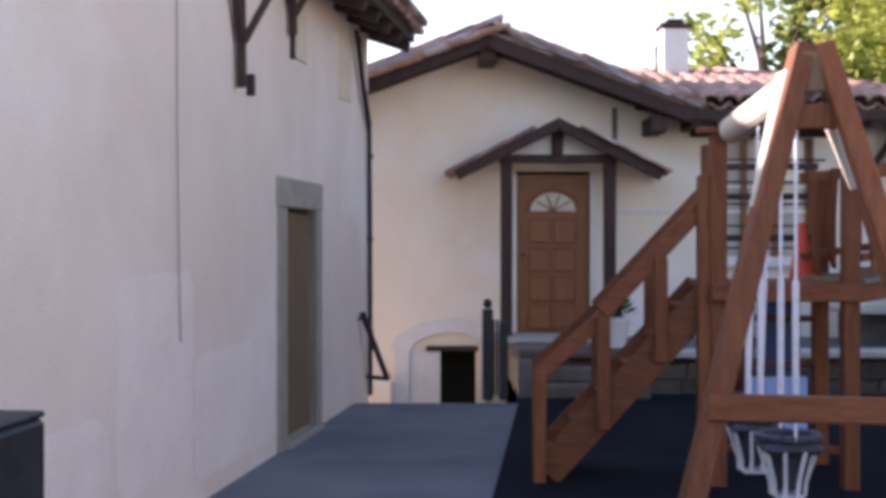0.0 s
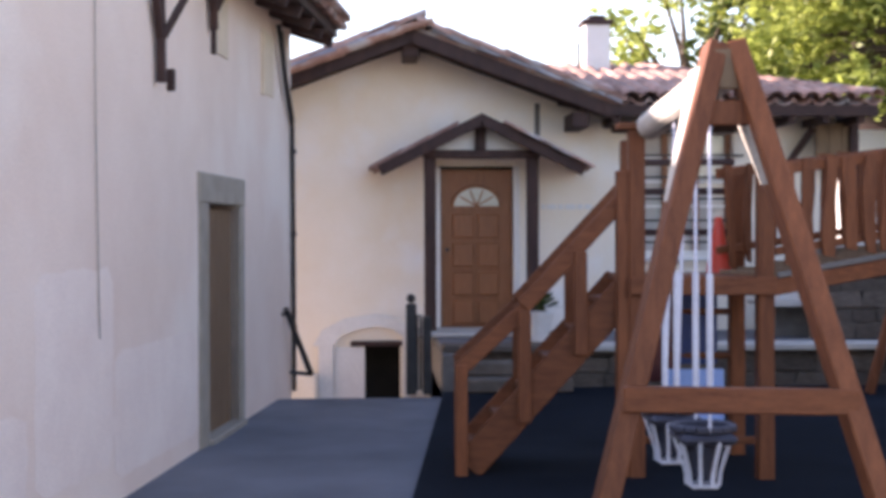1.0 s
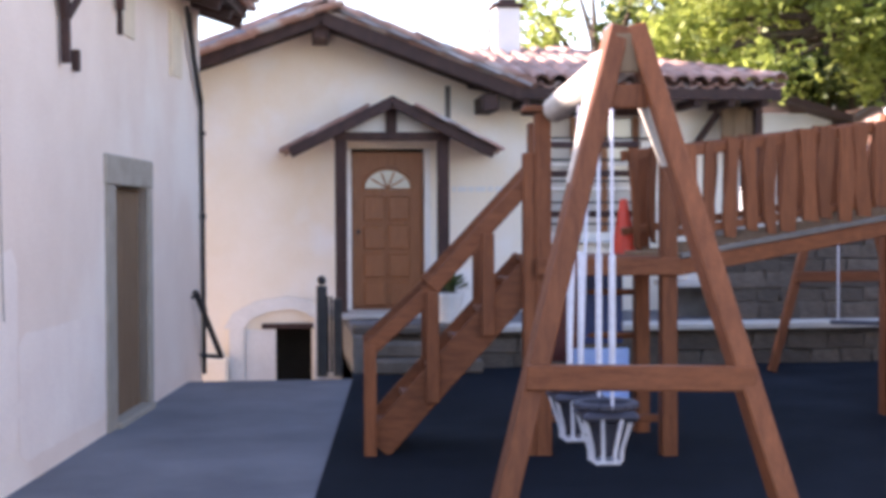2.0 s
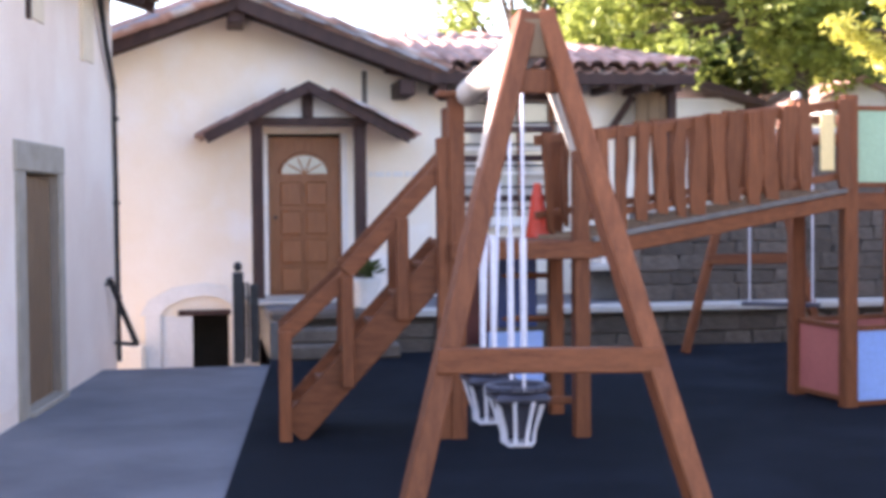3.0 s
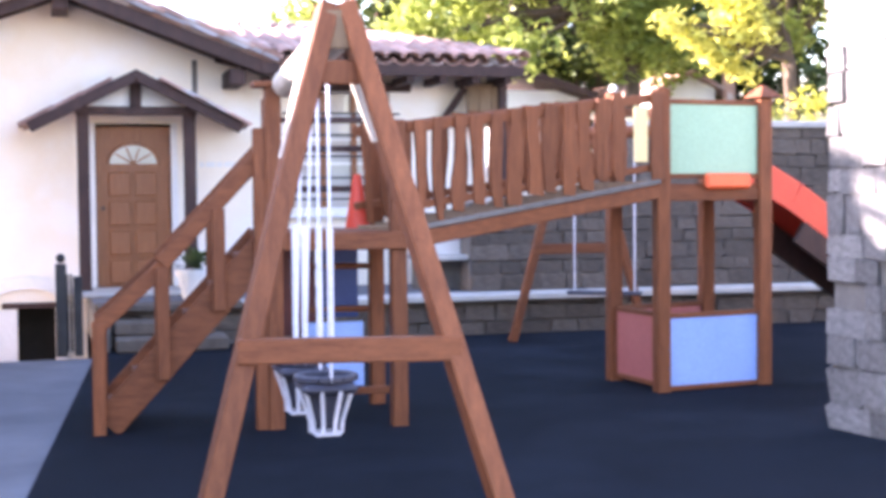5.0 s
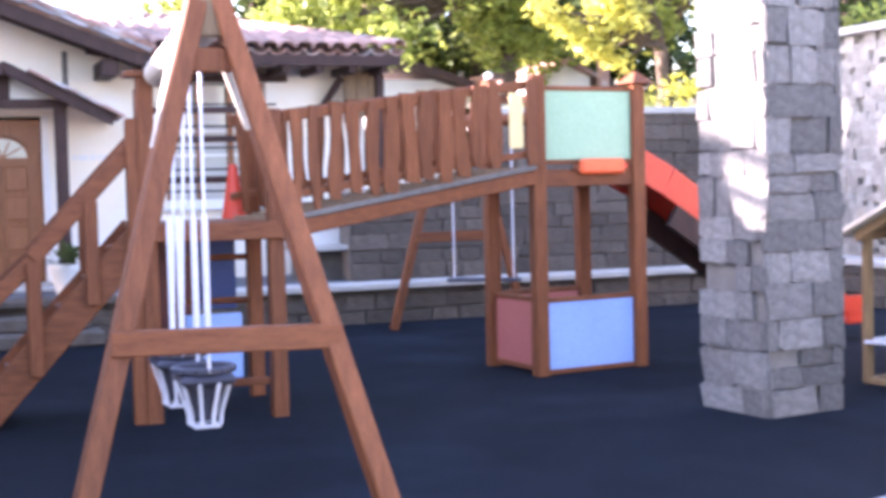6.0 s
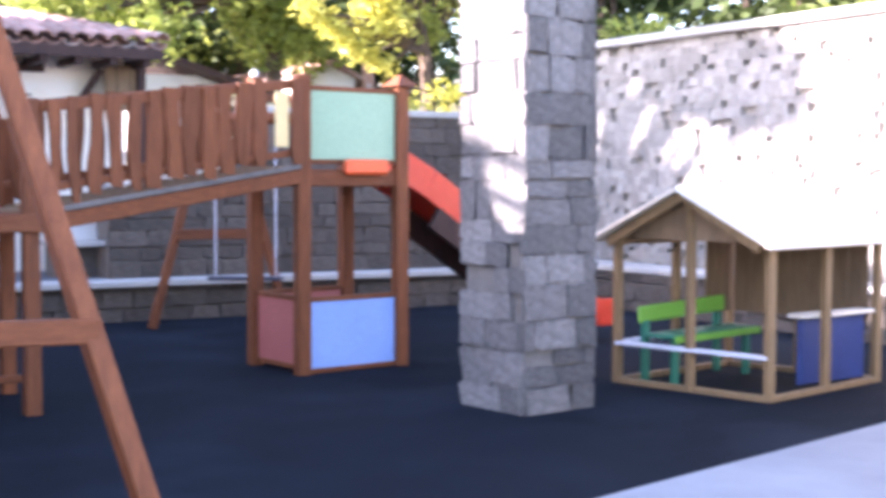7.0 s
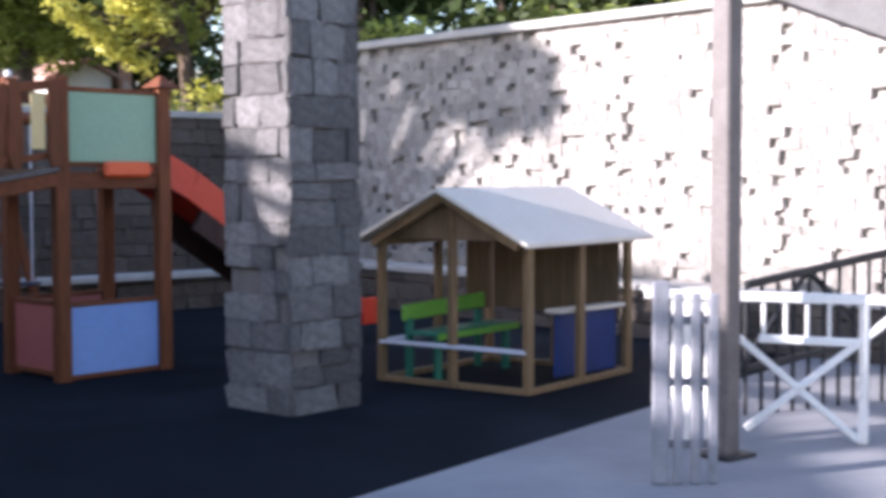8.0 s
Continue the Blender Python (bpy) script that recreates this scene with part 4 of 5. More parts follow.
for k in range(6):
    p = S0.lerp(S1, (k + 0.7) / 6.4)
    part("tread", bm_block(p.x - 0.05, p.x + 0.12, p.y + 0.03, p.y + 0.70, p.z + 0.0, p.z + 0.035, bevel=0.005), M_WOOD_X, play)
# bridge
B0, B1 = Vector((2.50, 8.34, 1.20)), Vector((4.57, 9.08, 1.50))
side = Vector((-(B1 - B0).y, (B1 - B0).x, 0)).normalized()
for off, row in ((0.0, 0), (0.62, 1)):
    o = side * off
    part("bridge_beam", bm_beam(B0 + o + Vector((0, 0, -0.02)), B1 + o + Vector((0, 0, -0.02)), 0.045, 0.10), M_WOOD_X, play)
    part("top_rail", bm_beam(B0 + o + Vector((0, 0, 0.70)), B1 + o + Vector((0, 0, 0.66)), 0.04, 0.07), M_WOOD_X, play)
    part("mid_rail", bm_beam(B0 + o + Vector((0, 0, 0.20)), B1 + o + Vector((0, 0, 0.16)), 0.03, 0.05), M_WOOD_X, play)
    along = Vector(((B1 - B0).x, (B1 - B0).y, 0)).normalized()
    n = 13
    for k in range(n):
        f = (k + 0.5) / 14.1 if k < n - 1 else 0.985
        p = B0.lerp(B1, f) + o - side * (0.045 - 0.012 * (k % 2))
        wide = (0.066 if k < 2 else 0.092 if k < 5 else 0.116) - 0.014 * row
        tip, foot = 0.735 - 0.04 * f + 0.012 * math.sin(k * 1.3 + row), 0.10 - 0.03 * math.sin(k * 1.7 + row)
        left, right = [], []
        for i in range(7):
            u = i / 6
            w = wide / 2 * (1 - 0.16 * math.sin(u * 5.5 + k * 1.9) - 0.10 * math.sin(u * 11 + k * 0.8 + row))
            c = 0.014 * math.sin(u * 3.6 + k * 2.3 + row)
            z = foot + (tip - foot) * u
            left.append((c - w, z))
            right.append((c + w, z))
        left[0] = (left[0][0] + 0.012, left[0][1] + 0.012)
        m = Matrix((along, side, Vector((0, 0, 1)))).transposed().to_4x4()
        m.translation = p
        bm = bmesh.new()
        prism(bm, left + right[::-1], 0.022, m)
        part("slat", bm, M_WOOD, play)
p = B0.lerp(B1, 0.912) - side * 0.02
part("end_panel", bm_beam(p + Vector((-0.05, -0.018, 0.42)), p + Vector((0.07, 0.025, 0.42)), 0.015, 0.40, 0.003), M_CREAM, play, "pale cream yellow board")
part("edge_strip", bm_beam(B0 - side * 0.035 + Vector((0, 0, 0.055)), B1 - side * 0.035 + Vector((0, 0, 0.055)), 0.02, 0.035), M_MORTAR, play, "grey worn edge strip")
for k in range(16):
    p = B0.lerp(B1, (k + 0.5) / 16) + Vector((0, 0, 0.05))
    part("bridge_board", bm_beam(p + side * 0.01, p + side * 0.61, 0.115, 0.03, 0.004), M_OLD_WOOD, play)
# right-hand tower
FL, FR, BL, BR = Vector((4.62, 9.12, 0)), Vector((5.52, 9.26, 0)), Vector((4.55, 9.84, 0)), Vector((5.42, 10.0, 0))
RD = 1.52
for c, h in ((FL, 2.23), (FR, 2.18), (BL, 2.25), (BR, 2.20)):
    post("post", play, c.x, c.y, 0.0, h, 0.105)
bm = bmesh.new()
bmesh.ops.create_cone(bm, cap_ends=True, segments=4, radius1=0.15, radius2=0.02, depth=0.09, matrix=pose(FR.x, FR.y, 2.226, 0, 0, 55))
part("post_cap", bm, M_WOOD, play)
ux = (FR - FL).normalized()
uy = (BL - FL).normalized()


def panel_between(p, q, z0, z1, mat, label, inset=0.06, rim=0.035):
    d = (q - p).normalized()
    a, b = p + d * inset, q - d * inset
    face = part("panel", bm_beam(a + Vector((0, 0, (z0 + z1) / 2)), b + Vector((0, 0, (z0 + z1) / 2)), 0.018, z1 - z0, 0.002), mat, play, label)
    for z in (z0 - rim / 2, z1 + rim / 2):
        part("panel_frame", bm_beam(a + Vector((0, 0, z)), b + Vector((0, 0, z)), 0.04, rim, 0.004), M_WOOD_X, face)
    return face


panel_between(FL, FR, 1.61, 2.12, M_GREEN, "pale green board")
panel_between(FL, FR, 0.05, 0.55, M_BLUE, "light blue board")
panel_between(FL, BL, 0.08, 0.56, M_PINK, "pink-red board")
panel_between(BL, BR, 0.08, 0.56, M_PINK, "pink-red board")
for p, q in ((FL, FR), (BL, BR), (FL, BL), (FR, BR)):
    part("deck_beam", bm_beam(p + Vector((0, 0, RD - 0.06)), q + Vector((0, 0, RD - 0.06)), 0.05, 0.10), M_WOOD_X, play)
for k in range(5):
    p = FL + uy * (0.06 + k * 0.14)
    part("deck_board", bm_beam(p + Vector((0, 0, RD)), p + ux * 0.88 + Vector((0, 0, RD)), 0.125, 0.03, 0.004), M_WOOD_X, play)
bm = bmesh.new()
bmesh.ops.create_uvsphere(bm, u_segments=12, v_segments=8, radius=0.032, matrix=pose(BL.x, BL.y, 2.278))
part("knob", bm, M_WHITE, play, "white round knob")
part("back_rail", bm_beam(BL + Vector((0, 0, 2.1)), BR + Vector((0, 0, 2.1)), 0.04, 0.07), M_WOOD_X, play)
oc = FL + ux * 0.56 - uy * 0.075
part("slide_mouth", bm_beam(oc + Vector((-0.22, -0.03, 1.555)), oc + Vector((0.18, 0.035, 1.555)), 0.06, 0.115, 0.02), M_ORANGE, play, "orange plastic slide mouth")
# slide
slide = thing("slide", "red plastic slide on the play tower", "slide")
A, B = Vector((5.52, 9.62, 1.50)), Vector((7.75, 9.95, 0.16))
across = Vector((-0.15, 0.99, 0)).normalized()
pts = [A, A.lerp(B, 0.15) + Vector((0, 0, 0.03)), A.lerp(B, 0.5), A.lerp(B, 0.85) + Vector((0, 0, -0.02)), B + Vector((0, 0, 0.02)), B + Vector((0.25, 0.03, 0.02))]
for p, q in zip(pts, pts[1:]):
    part("bed", bm_beam(p, q, 0.46, 0.025, 0.0), M_RED, slide)
for off in (-0.24, 0.24):
    for p, q in zip(pts, pts[1:]):
        part("side_wall", bm_beam(p + across * off + Vector((0, 0, 0.10)), q + across * off + Vector((0, 0, 0.10)), 0.03, 0.24, 0.004), M_RED, slide)
for off in (-0.23, 0.23):
    part("stringer", bm_beam(A.lerp(B, 0.17) + across * off + Vector((0, 0, -0.11)), pts[3] + across * off + Vector((0, 0, -0.13)), 0.05, 0.20, 0.006), M_DARK_WOOD, slide, "dark timber slide bearer")
part("support", bm_rod((7.6, 9.93, 0.0), (7.6, 9.93, 0.26), 0.03), M_IRON, slide)
# far swing behind the bridge
far = thing("far_swing", "second wooden swing frame near the stone wall", "swing")
for x0, x1 in ((4.70, 5.26), (6.12, 5.56)):
    part("leg", bm_beam((x0, 12.75, 0.012), (x1, 12.75, 2.05), 0.075, 0.08, up=(0, 1, 0)), M_WOOD, far)
part("cross_bar", bm_beam((4.92, 12.70, 0.92), (5.80, 12.70, 0.92), 0.04, 0.10), M_WOOD_X, far)
part("top_beam", bm_rod((5.05, 12.70, 2.05), (6.72, 11.4, 2.05), 0.06, 12), M_WOOD, far)
part("leg", bm_beam((6.66, 11.3, 0.012), (6.66, 11.45, 2.05), 0.09, 0.09, up=(1, 0, 0)), M_WOOD, far)
for x, y in ((5.25, 12.48), (5.74, 12.15)):
    part("rope", bm_rod((x, y, 2.0), (x, y, 0.52), 0.008, 6), M_PLASTIC, far, "pale swing rope")
part("seat", bm_beam((5.20, 12.52, 0.50), (5.79, 12.11, 0.50), 0.16, 0.035), M_DARKPLASTIC, far)
single("traffic_cone", bm_rod((2.36, 9.15, LD + 0.001), (2.36, 9.15, 1.62), 0.085, 14, 0.025), M_RED, "red plastic cone on the tower deck", "cone")

# ---- playhouse ----
ph = thing("playhouse", "open wooden playhouse with a pale pitched roof", "playhouse")
HA, HB, HC = Vector((6.72, 6.44, 0)), Vector((8.06, 6.76, 0)), Vector((6.42, 7.66, 0))
HD = HB + HC - HA
du, dv = HB - HA, HC - HA
EH, RHT = 1.05, 1.39
for c in (HA, HB, HC, HD, HA + du * 0.5, HA + dv * 0.5, HC + du * 0.5, HB + dv * 0.5):
    tall = EH if (c - HA).cross(du).length < 0.02 or (c - HC).cross(du).length < 0.02 else RHT - 0.06
    part("post", bm_block(c.x - 0.029, c.x + 0.029, c.y - 0.029, c.y + 0.029, 0.012, tall, bevel=0.005), M_PINE, ph)
for p, q in ((HA, HB), (HA, HC), (HC, HD), (HB, HD)):
    part("sole_plate", bm_beam(p + Vector((0, 0, 0.03)), q + Vector((0, 0, 0.03)), 0.05, 0.045), M_PINE, ph)
for p, q in ((HA, HB), (HC, HD)):
    part("wall_plate", bm_beam(p + Vector((0, 0, EH - 0.02)), q + Vector((0, 0, EH - 0.02)), 0.05, 0.06), M_PINE, ph)
e1, e2 = du.normalized() * 0.20, dv.normalized() * 0.12
ridge = [HA + dv * 0.5 - e1 + Vector((0, 0, RHT)), HB + dv * 0.5 + e1 + Vector((0, 0, RHT))]
for p, q, e in ((HA, HB, -e2), (HC, HD, e2)):
    bm = bmesh.new()
    a, b = p - e1 + e + Vector((0, 0, EH - 0.03)), q + e1 + e + Vector((0, 0, EH - 0.03))
    low = [bm.verts.new(v) for v in (a, b, ridge[1], ridge[0])]
    up = [bm.verts.new(v + Vector((0, 0, 0.028))) for v in (a, b, ridge[1], ridge[0])]
    bm.faces.new(low), bm.faces.new(up[::-1])
    for i in range(4):
        j = (i + 1) % 4
        bm.faces.new((low[i], low[j], up[j], up[i]))
    bmesh.ops.recalc_face_normals(bm, faces=bm.faces)
    part("roof_board", bm, M_PLY, ph, "pale cream roof board")
for base, q in ((HA, HC), (HB, HD)):
    bm = bmesh.new()
    v = [bm.verts.new(c) for c in (base + Vector((0, 0, EH)), q + Vector((0, 0, EH)), (base + q) / 2 + Vector((0, 0, RHT - 0.03)))]
    w = [bm.verts.new(c.co + du.normalized() * 0.02) for c in v]
    bm.faces.new(v), bm.faces.new(w[::-1])
    for i in range(3):
        j = (i + 1) % 3
        bm.faces.new((v[i], v[j], w[j], w[i]))
    bmesh.ops.recalc_face_normals(bm, faces=bm.faces)
    part("gable_board", bm, M_OLD_WOOD, ph)
    for r, s in ((base, (base + q) / 2), (q, (base + q) / 2)):
        out = du.normalized() * (-0.12 if base is HA else 0.12)
        part("rafter", bm_beam(r + out + Vector((0, 0, EH - 0.03)), s + out + Vector((0, 0, RHT - 0.03)), 0.03, 0.07), M_PINE, ph)
part("half_wall", bm_beam(HA + du * 0.42 + dv * 0.12 + Vector((0, 0, 0.28)), HB - du * 0.05 + dv * 0.05 + Vector((0, 0, 0.28)), 0.02, 0.46), M_NAVY, ph, "deep blue board")
part("counter", bm_beam(HA + du * 0.40 + dv * 0.12 + Vector((0, 0, 0.53)), HB + dv * 0.05 + Vector((0, 0, 0.53)), 0.14, 0.03), M_PLY, ph)
for k in range(4):
    p = HC + du * (0.735 + 0.066 * k) - dv * 0.03
    part("back_board", bm_beam(p + Vector((0, 0, 0.74)), p + du * 0.064 + Vector((0, 0, 0.74)), 0.015, 0.58, 0.002), M_OLD_WOOD, ph)
for k in range(7):
    p = HB + dv * (0.04 + 0.13 * k) - du * 0.02
    part("side_board", bm_beam(p + Vector((0, 0, 0.74)), p + dv * 0.125 + Vector((0, 0, 0.74)), 0.015, 0.58, 0.002), M_OLD_WOOD, ph)
for p, q in ((HA, HC), (HC, HD)):
    part("seat_rail", bm_beam(p + Vector((0, 0, 0.30)), q + Vector((0, 0, 0.30)), 0.09, 0.025), M_PLASTIC, ph, "pale seat board")
bench = thing("garden_bench", "lime green and teal plastic bench inside the playhouse", "bench")
n1 = dv.normalized()
C0, C1 = HC + du * 0.06 - n1 * 0.12, HC + du * 0.82 - n1 * 0.12
part("backrest", bm_beam(C0 + Vector((0, 0, 0.50)), C1 + Vector((0, 0, 0.53)), 0.03, 0.12, 0.012), M_LIME, bench, "lime green backrest")
part("seat", bm_beam(C0 - n1 * 0.18 + Vector((0, 0, 0.36)), C1 - n1 * 0.18 + Vector((0, 0, 0.36)), 0.26, 0.03, 0.01), M_TEAL, bench, "teal seat")
part("seat_edge", bm_beam(C0 - n1 * 0.325 + Vector((0, 0, 0.345)), C1 - n1 * 0.325 + Vector((0, 0, 0.345)), 0.02, 0.05, 0.006), M_LIME, bench)
for c in (C0 + du * 0.06, C1 - du * 0.06):
    part("leg", bm_beam(c + Vector((0, 0, 0.013)), c + Vector((0, 0, 0.46)), 0.05, 0.05), M_TEAL, bench)
    part("leg", bm_beam(c - n1 * 0.26 + Vector((0, 0, 0.013)), c - n1 * 0.26 + Vector((0, 0, 0.344)), 0.05, 0.05), M_TEAL, bench)
# ---- fence, steel post and handrails by the path ----
fence = thing("picket_fence", "white metal picket fence beside the path", "fence")
F0 = Vector((5.30, 4.05, 0))
fd = Vector((0.79, -0.61, 0)).normalized()
for k in range(4):
    p = F0 + fd * (0.085 * k)
    w, h = (0.04, 0.99) if k == 0 else (0.024, 0.93)
    part("picket", bm_beam(p + Vector((0, 0, 0.012)), p + Vector((0, 0, h)), w * 2 if k == 0 else 0.045, 0.03, 0.006, up=(0.61, 0.79, 0)), M_GREYPAINT, fence)
for z in (0.20, 0.50, 0.80):
    part("fence_rail", bm_beam(F0 + Vector((0.012, 0.03, z)), F0 + fd * 0.30 + Vector((0.012, 0.03, z)), 0.02, 0.04), M_GREYPAINT, fence)
pole = thing("steel_post", "tall brown-grey canopy post beside the path", "post")
part("shaft", bm_block(6.02, 6.14, 4.22, 4.34, 0.0, 3.6, bevel=0.01), M_STEEL, pole)
part("base_plate", bm_block(5.96, 6.20, 4.16, 4.40, 0.009, 0.03, bevel=0.004), M_IRON, pole)
part("canopy_beam", bm_beam((6.02, 4.20, 2.60), (7.4, 3.0, 1.94), 0.10, 0.24), M_CANOPY, pole)
tres = thing("white_railing", "white railing with crossed braces beside the path", "railing")
R0, R1 = Vector((6.16, 4.62, 0)), Vector((7.08, 3.84, 0))


def on_rail(f, z):
    return R0.lerp(R1, f) + Vector((0, 0, z))


part("top_rail", bm_beam(on_rail(-0.18, 0.85), on_rail(1.1, 0.80), 0.05, 0.055), M_WHITE, tres)
part("mid_rail", bm_beam(on_rail(0.34, 0.60), on_rail(0.84, 0.57), 0.04, 0.045), M_WHITE, tres)
part("brace", bm_beam(on_rail(0.06, 0.80), on_rail(0.80, 0.03), 0.035, 0.04), M_WHITE, tres)
part("brace", bm_beam(on_rail(0.28, 0.10), on_rail(1.0, 0.76), 0.035, 0.04), M_WHITE, tres)
part("upright", bm_beam(on_rail(0.82, 0.009), on_rail(0.82, 0.80), 0.045, 0.045), M_WHITE, tres)
part("upright", bm_beam(on_rail(0.02, 0.009), on_rail(0.02, 0.81), 0.045, 0.045), M_WHITE, tres)
for f in (-0.12, -0.05, 0.10, 0.17, 0.36, 0.46, 0.56, 0.66):
    part("baluster", bm_rod(on_rail(f, 0.60 if f > 0.3 else 0.02), on_rail(f, 0.82), 0.012, 6), M_WHITE, tres)
ramp = thing("ramp_railing", "dark iron ramp railing with pickets along the wall", "railing")
Q0, Q1 = Vector((7.2, 5.0, 0)), Vector((9.8, 4.4, 0))
part("top_rail", bm_beam(Q0 + Vector((0, 0, 0.82)), Q1 + Vector((0, 0, 1.20)), 0.04, 0.05), M_IRON, ramp)
part("low_rail", bm_beam(Q0 + Vector((0, 0, 0.30)), Q1 + Vector((0, 0, 0.60)), 0.03, 0.04), M_IRON, ramp)
for k in range(5):
    a, b = Q0.lerp(Q1, k / 5), Q0.lerp(Q1, (k + 1) / 5)
    za, zb = 0.30 + 0.06 * k, 0.82 + 0.076 * (k + 1)
    if k % 2:
        za, zb = 0.82 + 0.076 * k, 0.30 + 0.06 * (k + 1)
    part("brace", bm_beam(a + Vector((0, 0.03, za)), b + Vector((0, 0.03, zb)), 0.03, 0.04), M_IRON, ramp)
for k in range(22):
    p = Q0.lerp(Q1, k / 21)
    part("picket", bm_rod((p.x, p.y, 0.009), (p.x, p.y, 0.82 + 0.38 * k / 21), 0.014, 6), M_IRON, ramp)

# ---- trees and hedges ----
def leafy(name, label, base, height, clumps, leaf_mat, seed, trunk=0.2, leaf=0.16, per=260, category="tree", slim=0.45):
    """A tapered trunk with limbs, and small leaves scattered in uneven clumps."""
    rng = random.Random(seed)
    tree = thing(name, label, category, at=base)
    bm = bmesh.new()
    fork = Vector((rng.uniform(-0.2, 0.2), rng.uniform(-0.2, 0.2), height * 0.4))
    rod(bm, (0, 0, -0.2), fork, trunk, 10, trunk * 0.7)
    part("trunk", bm, M_BARK, tree)
    verts, faces = [], []
    for cx, cy, cz, r in clumps:
        c = Vector((cx, cy, cz))
        bm = bmesh.new()
        mid = fork.lerp(c, 0.5) + Vector((rng.uniform(-0.2, 0.2), rng.uniform(-0.2, 0.2), 0.15))
        rod(bm, fork, mid, trunk * 0.5, 7, trunk * 0.3)
        rod(bm, mid, c, trunk * 0.3, 6, trunk * 0.1)
        part("limb", bm, M_BARK, tree)
        for _ in range(int(per * r * r)):
            d = Vector((rng.gauss(0, 1), rng.gauss(0, 1), rng.gauss(0, 0.8))).normalized()
            p = c + d * r * (rng.random() ** 0.45) * (0.75 + 0.45 * noise.noise(c * 3 + d * 1.8))
            a = Vector((rng.gauss(0, 1), rng.gauss(0, 1), rng.gauss(0, 0.6))).normalized()
            b = a.cross(Vector((rng.gauss(0, 1), rng.gauss(0, 1), rng.gauss(0, 1)))).normalized()
            s = leaf * rng.uniform(0.6, 1.3)
            i = len(verts)
            verts += [p - a * s, p + b * s * slim, p + a * s, p - b * s * slim]
            faces.append((i, i + 1, i + 2, i + 3))
    me = bpy.data.meshes.new("crown")
    me.from_pydata(verts, [], faces)
    me.materials.append(leaf_mat)
    crown = new("crown", me)
    crown.parent = tree
    return tree


def cloud(rng, n, sx, sy, z0, z1, r0, r1):
    return [(rng.uniform(-sx, sx), rng.uniform(-sy, sy), rng.uniform(z0, z1), rng.uniform(r0, r1)) for _ in range(n)]


def west_crown(rng):
    """A wide flat crown that thins out to the south."""
    out = []
    for _ in range(72):
        y = rng.uniform(-3.9, 1.6)
        out.append((rng.uniform(-0.5, 0.9), y, rng.uniform(7.44 + 0.1 * (y + 3.9), min(8.85, 7.5 + (y + 3.9) * 0.75)), rng.uniform(0.42, 0.62)))
    return out


rng = random.Random(21)
leafy("broadleaf_tree", "tall sunlit green tree behind the house", (9.4, 25, 0.5), 8, cloud(rng, 30, 3.0, 1.6, 3.4, 8.5, 0.7, 1.3), M_LEAF, 31, 0.28, 0.12, 220)
leafy("broadleaf_tree", "tall sunlit green tree behind the house", (7.0, 29, 0.5), 8, cloud(rng, 14, 2.3, 1.6, 4.3, 6.4, 0.5, 0.9), M_LEAF, 32, 0.25, 0.12, 240)
leafy("broadleaf_tree", "sunlit green tree with low hanging branches", (9.6, 21.0, 2.1), 6, [(x - 1.2, y, z, r) for x, y, z, r in cloud(rng, 44, 2.4, 1.0, 1.5, 5.0, 0.55, 1.0)], M_LEAF, 33, 0.16, 0.09, 620)
gold = [(-1.95 + 1.3 * f, rng.uniform(-0.1, 0.1), 1.72 - 0.84 * f + rng.uniform(-0.05, 0.12), 0.24 + 0.06 * rng.random()) for f in (0.0, 0.12, 0.24, 0.36, 0.48, 0.6, 0.72, 0.84, 0.96)]
gold += [(rng.uniform(-1.3, -0.3), rng.uniform(-0.4, 0.4), rng.uniform(1.5, 2.5), rng.uniform(0.28, 0.45)) for _ in range(14)]
leafy("yellow_tree", "golden green feathery tree above the stone wall", (10.4, 17.3, 2.1), 3, gold, M_LEAF_GOLD, 34, 0.10, 0.085, 1100, slim=0.3)
leafy("evergreen_tree", "shaggy green tree beside the golden one", (10.9, 18.0, 2.1), 3.6, cloud(rng, 26, 0.95, 0.7, 1.45, 3.2, 0.35, 0.6), M_LEAF, 36, 0.12, 0.08, 1100, slim=0.3)
leafy("broadleaf_tree", "tall tree behind the old plaster house", (-5.0, 18.4, -1.2), 15, [(x, y, z + 1.2, r) for x, y, z, r in west_crown(rng)], M_LEAF, 35, 0.22, 0.15, 800)
# back trees and shrubs get their shade from the darker leaf colour
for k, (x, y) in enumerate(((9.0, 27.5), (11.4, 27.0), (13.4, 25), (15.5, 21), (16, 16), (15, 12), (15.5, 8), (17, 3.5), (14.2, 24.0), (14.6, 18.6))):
    leafy("dark_tree", "trees above the stone wall with shade put into dark leaves", (x, y, 2.1), 8, cloud(rng, 14, 1.9, 1.7, 0.8, 6.5, 0.9, 1.5), M_LEAF_DARK, 40 + k, 0.22, 0.15, 330)
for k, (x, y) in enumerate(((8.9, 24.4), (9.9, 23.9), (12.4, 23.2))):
    leafy("dark_shrub", "dense shrub under the trees with shade put into dark leaves", (x, y, 1.9), 1.6, cloud(rng, 12, 0.8, 0.5, 0.4, 2.3, 0.5, 0.75), M_LEAF_DARK, 80 + k, 0.08, 0.11, 620, "shrub")
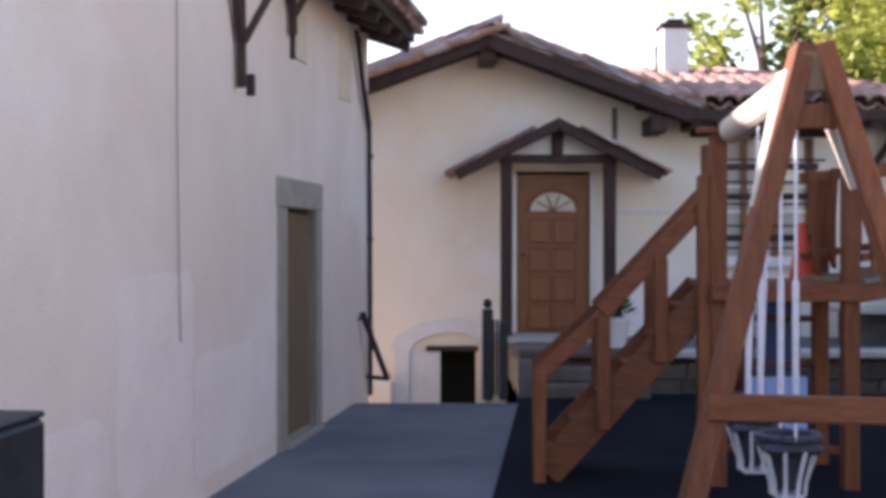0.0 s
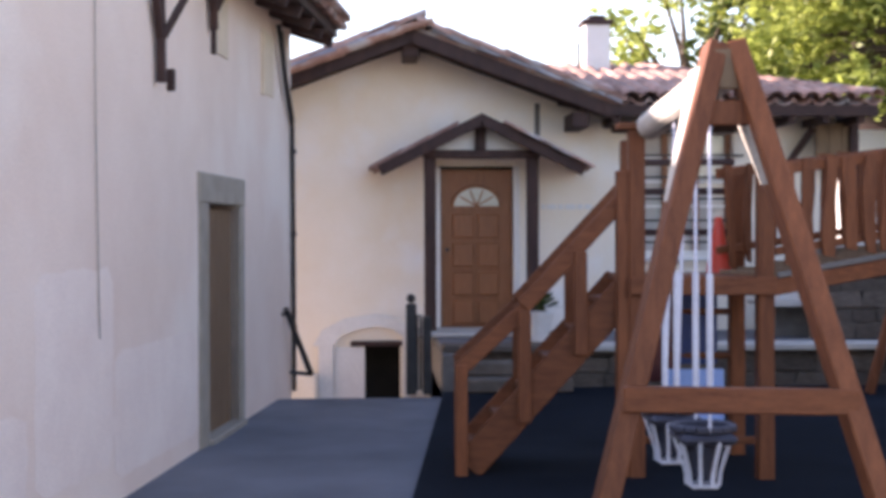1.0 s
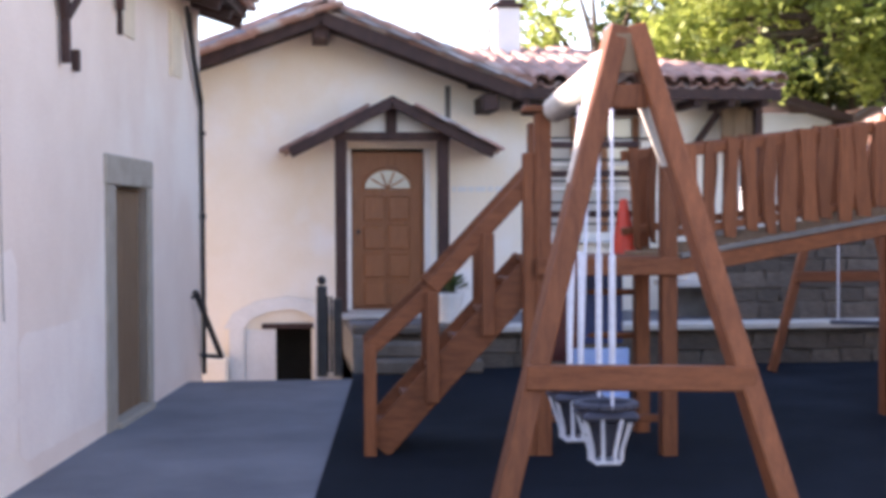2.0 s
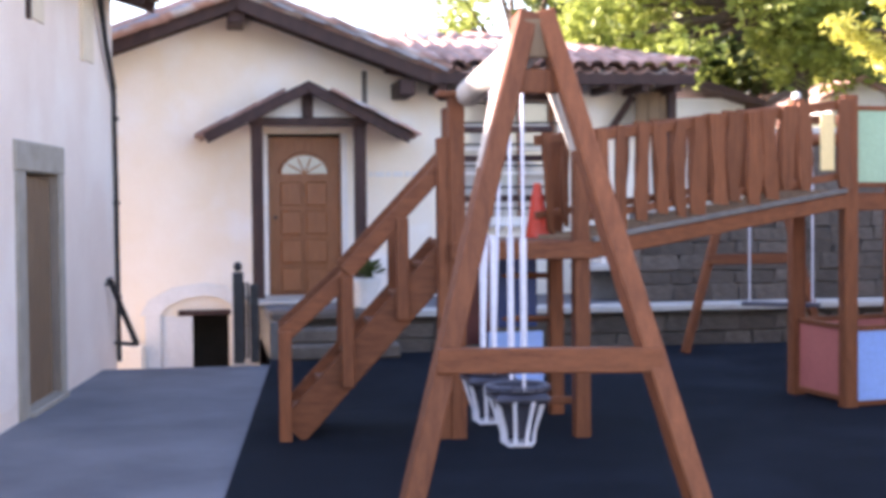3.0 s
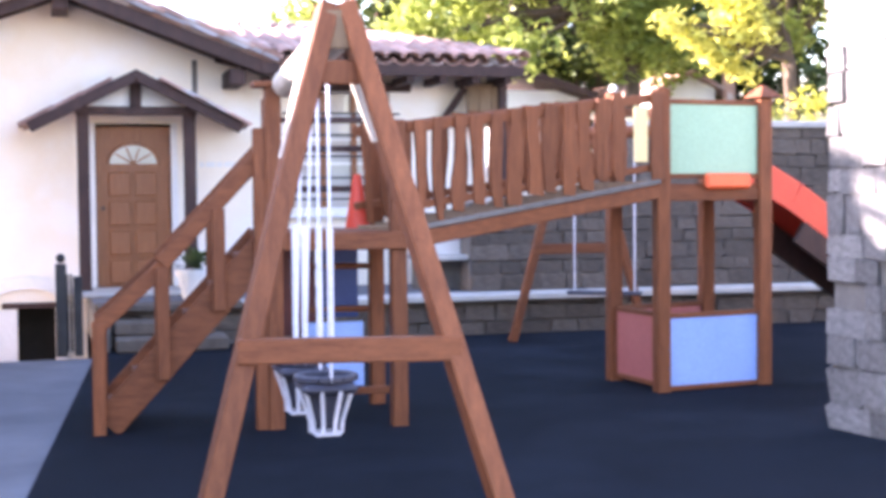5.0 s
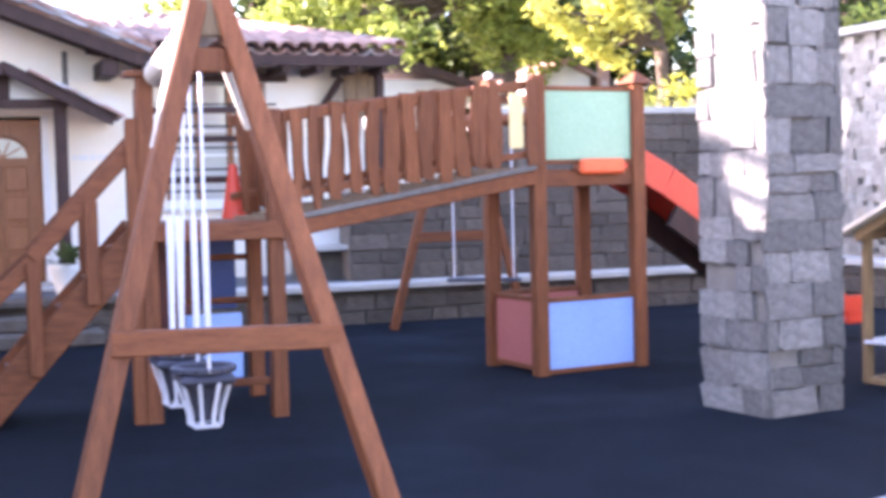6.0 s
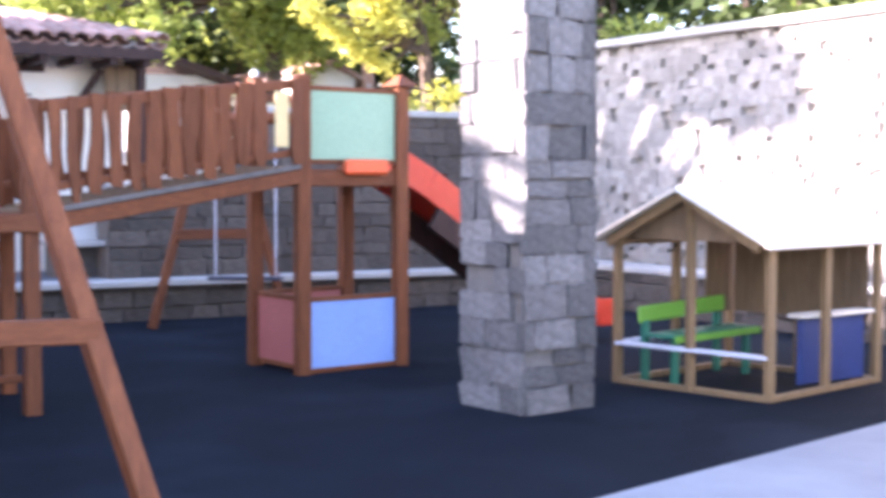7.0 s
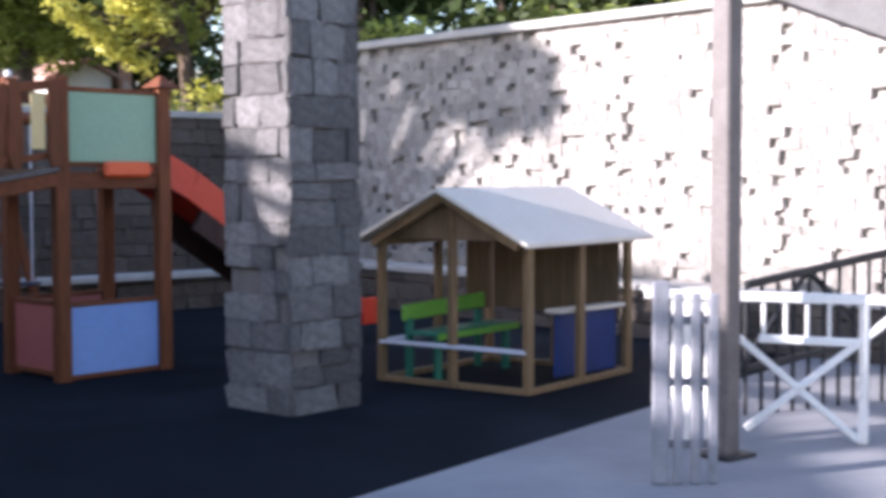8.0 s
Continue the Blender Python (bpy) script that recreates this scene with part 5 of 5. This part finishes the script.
for k, (x, y) in enumerate(((11.6, 13.2), (11.7, 11.0), (11.7, 9.0))):
    leafy("bush", "low green bush behind the wall coping", (x, y, 2.1), 1.2, cloud(rng, 6, 0.4, 0.9, 0.5, 1.25, 0.3, 0.5), M_LEAF, 60 + k, 0.05, 0.08, 420, "bush")
leafy("bush", "dry yellow-green bush above the stone wall", (8.6, 15.4, 2.1), 0.8, cloud(rng, 8, 1.4, 0.3, 0.1, 0.5, 0.25, 0.4), M_LEAF_GOLD, 70, 0.04, 0.07, 500, "bush")

# ---- pieces of walls ----
rng = random.Random(17)
masonry(pil, PILLAR_STONES, pose(0, 0, 0), PW, PH, (0.10, 0.25), (0.13, 0.42), 0.05, rng, 100, gap=0.006, relief=0.35, wild=0.004, keep=lambda x, z: rng.random() > 0.03)
masonry(pil, PILLAR_STONES, pose(0, PD, 0, 0, 0, -90), PD, PH, (0.10, 0.25), (0.13, 0.42), 0.05, rng, 100, gap=0.006, relief=0.35, wild=0.004, keep=lambda x, z: rng.random() > 0.03)
masonry(pil, PILLAR_STONES, pose(PW, 0, 0, 0, 0, 90), PD, PH, (0.10, 0.25), (0.13, 0.42), 0.05, rng, 100, gap=0.006, relief=0.35, wild=0.004, keep=lambda x, z: rng.random() > 0.03)
masonry(terrace, STONES_DARK, pose(0.86, 13.56, -0.02), 9.0, 0.38, (0.13, 0.2), (0.25, 0.5), 0.07, rng, 140)
masonry(back, STONES_DARK, pose(4.75, 14.27, 0.40), 6.1, 1.80, (0.12, 0.22), (0.16, 0.5), 0.07, rng, 220, gap=0.012, wild=0.008, keep=lambda x, z: x > 1.6 or z < 0.94)
masonry(kerb, STONES_DARK, pose(9.88, 13.4, -0.02, 0, 0, -90), 8.2, 0.46, (0.14, 0.22), (0.25, 0.5), 0.05, rng, 60)
masonry(east, RUBBLE, pose(EX, 14.2, 0.45, 0, 0, -90), 11.5, 2.57, (0.07, 0.11), (0.06, 0.17), 0.09, rng, 300, gap=-0.012, keep=lambda x, z: rng.random() > 0.13, wild=0.012, relief=0.03)
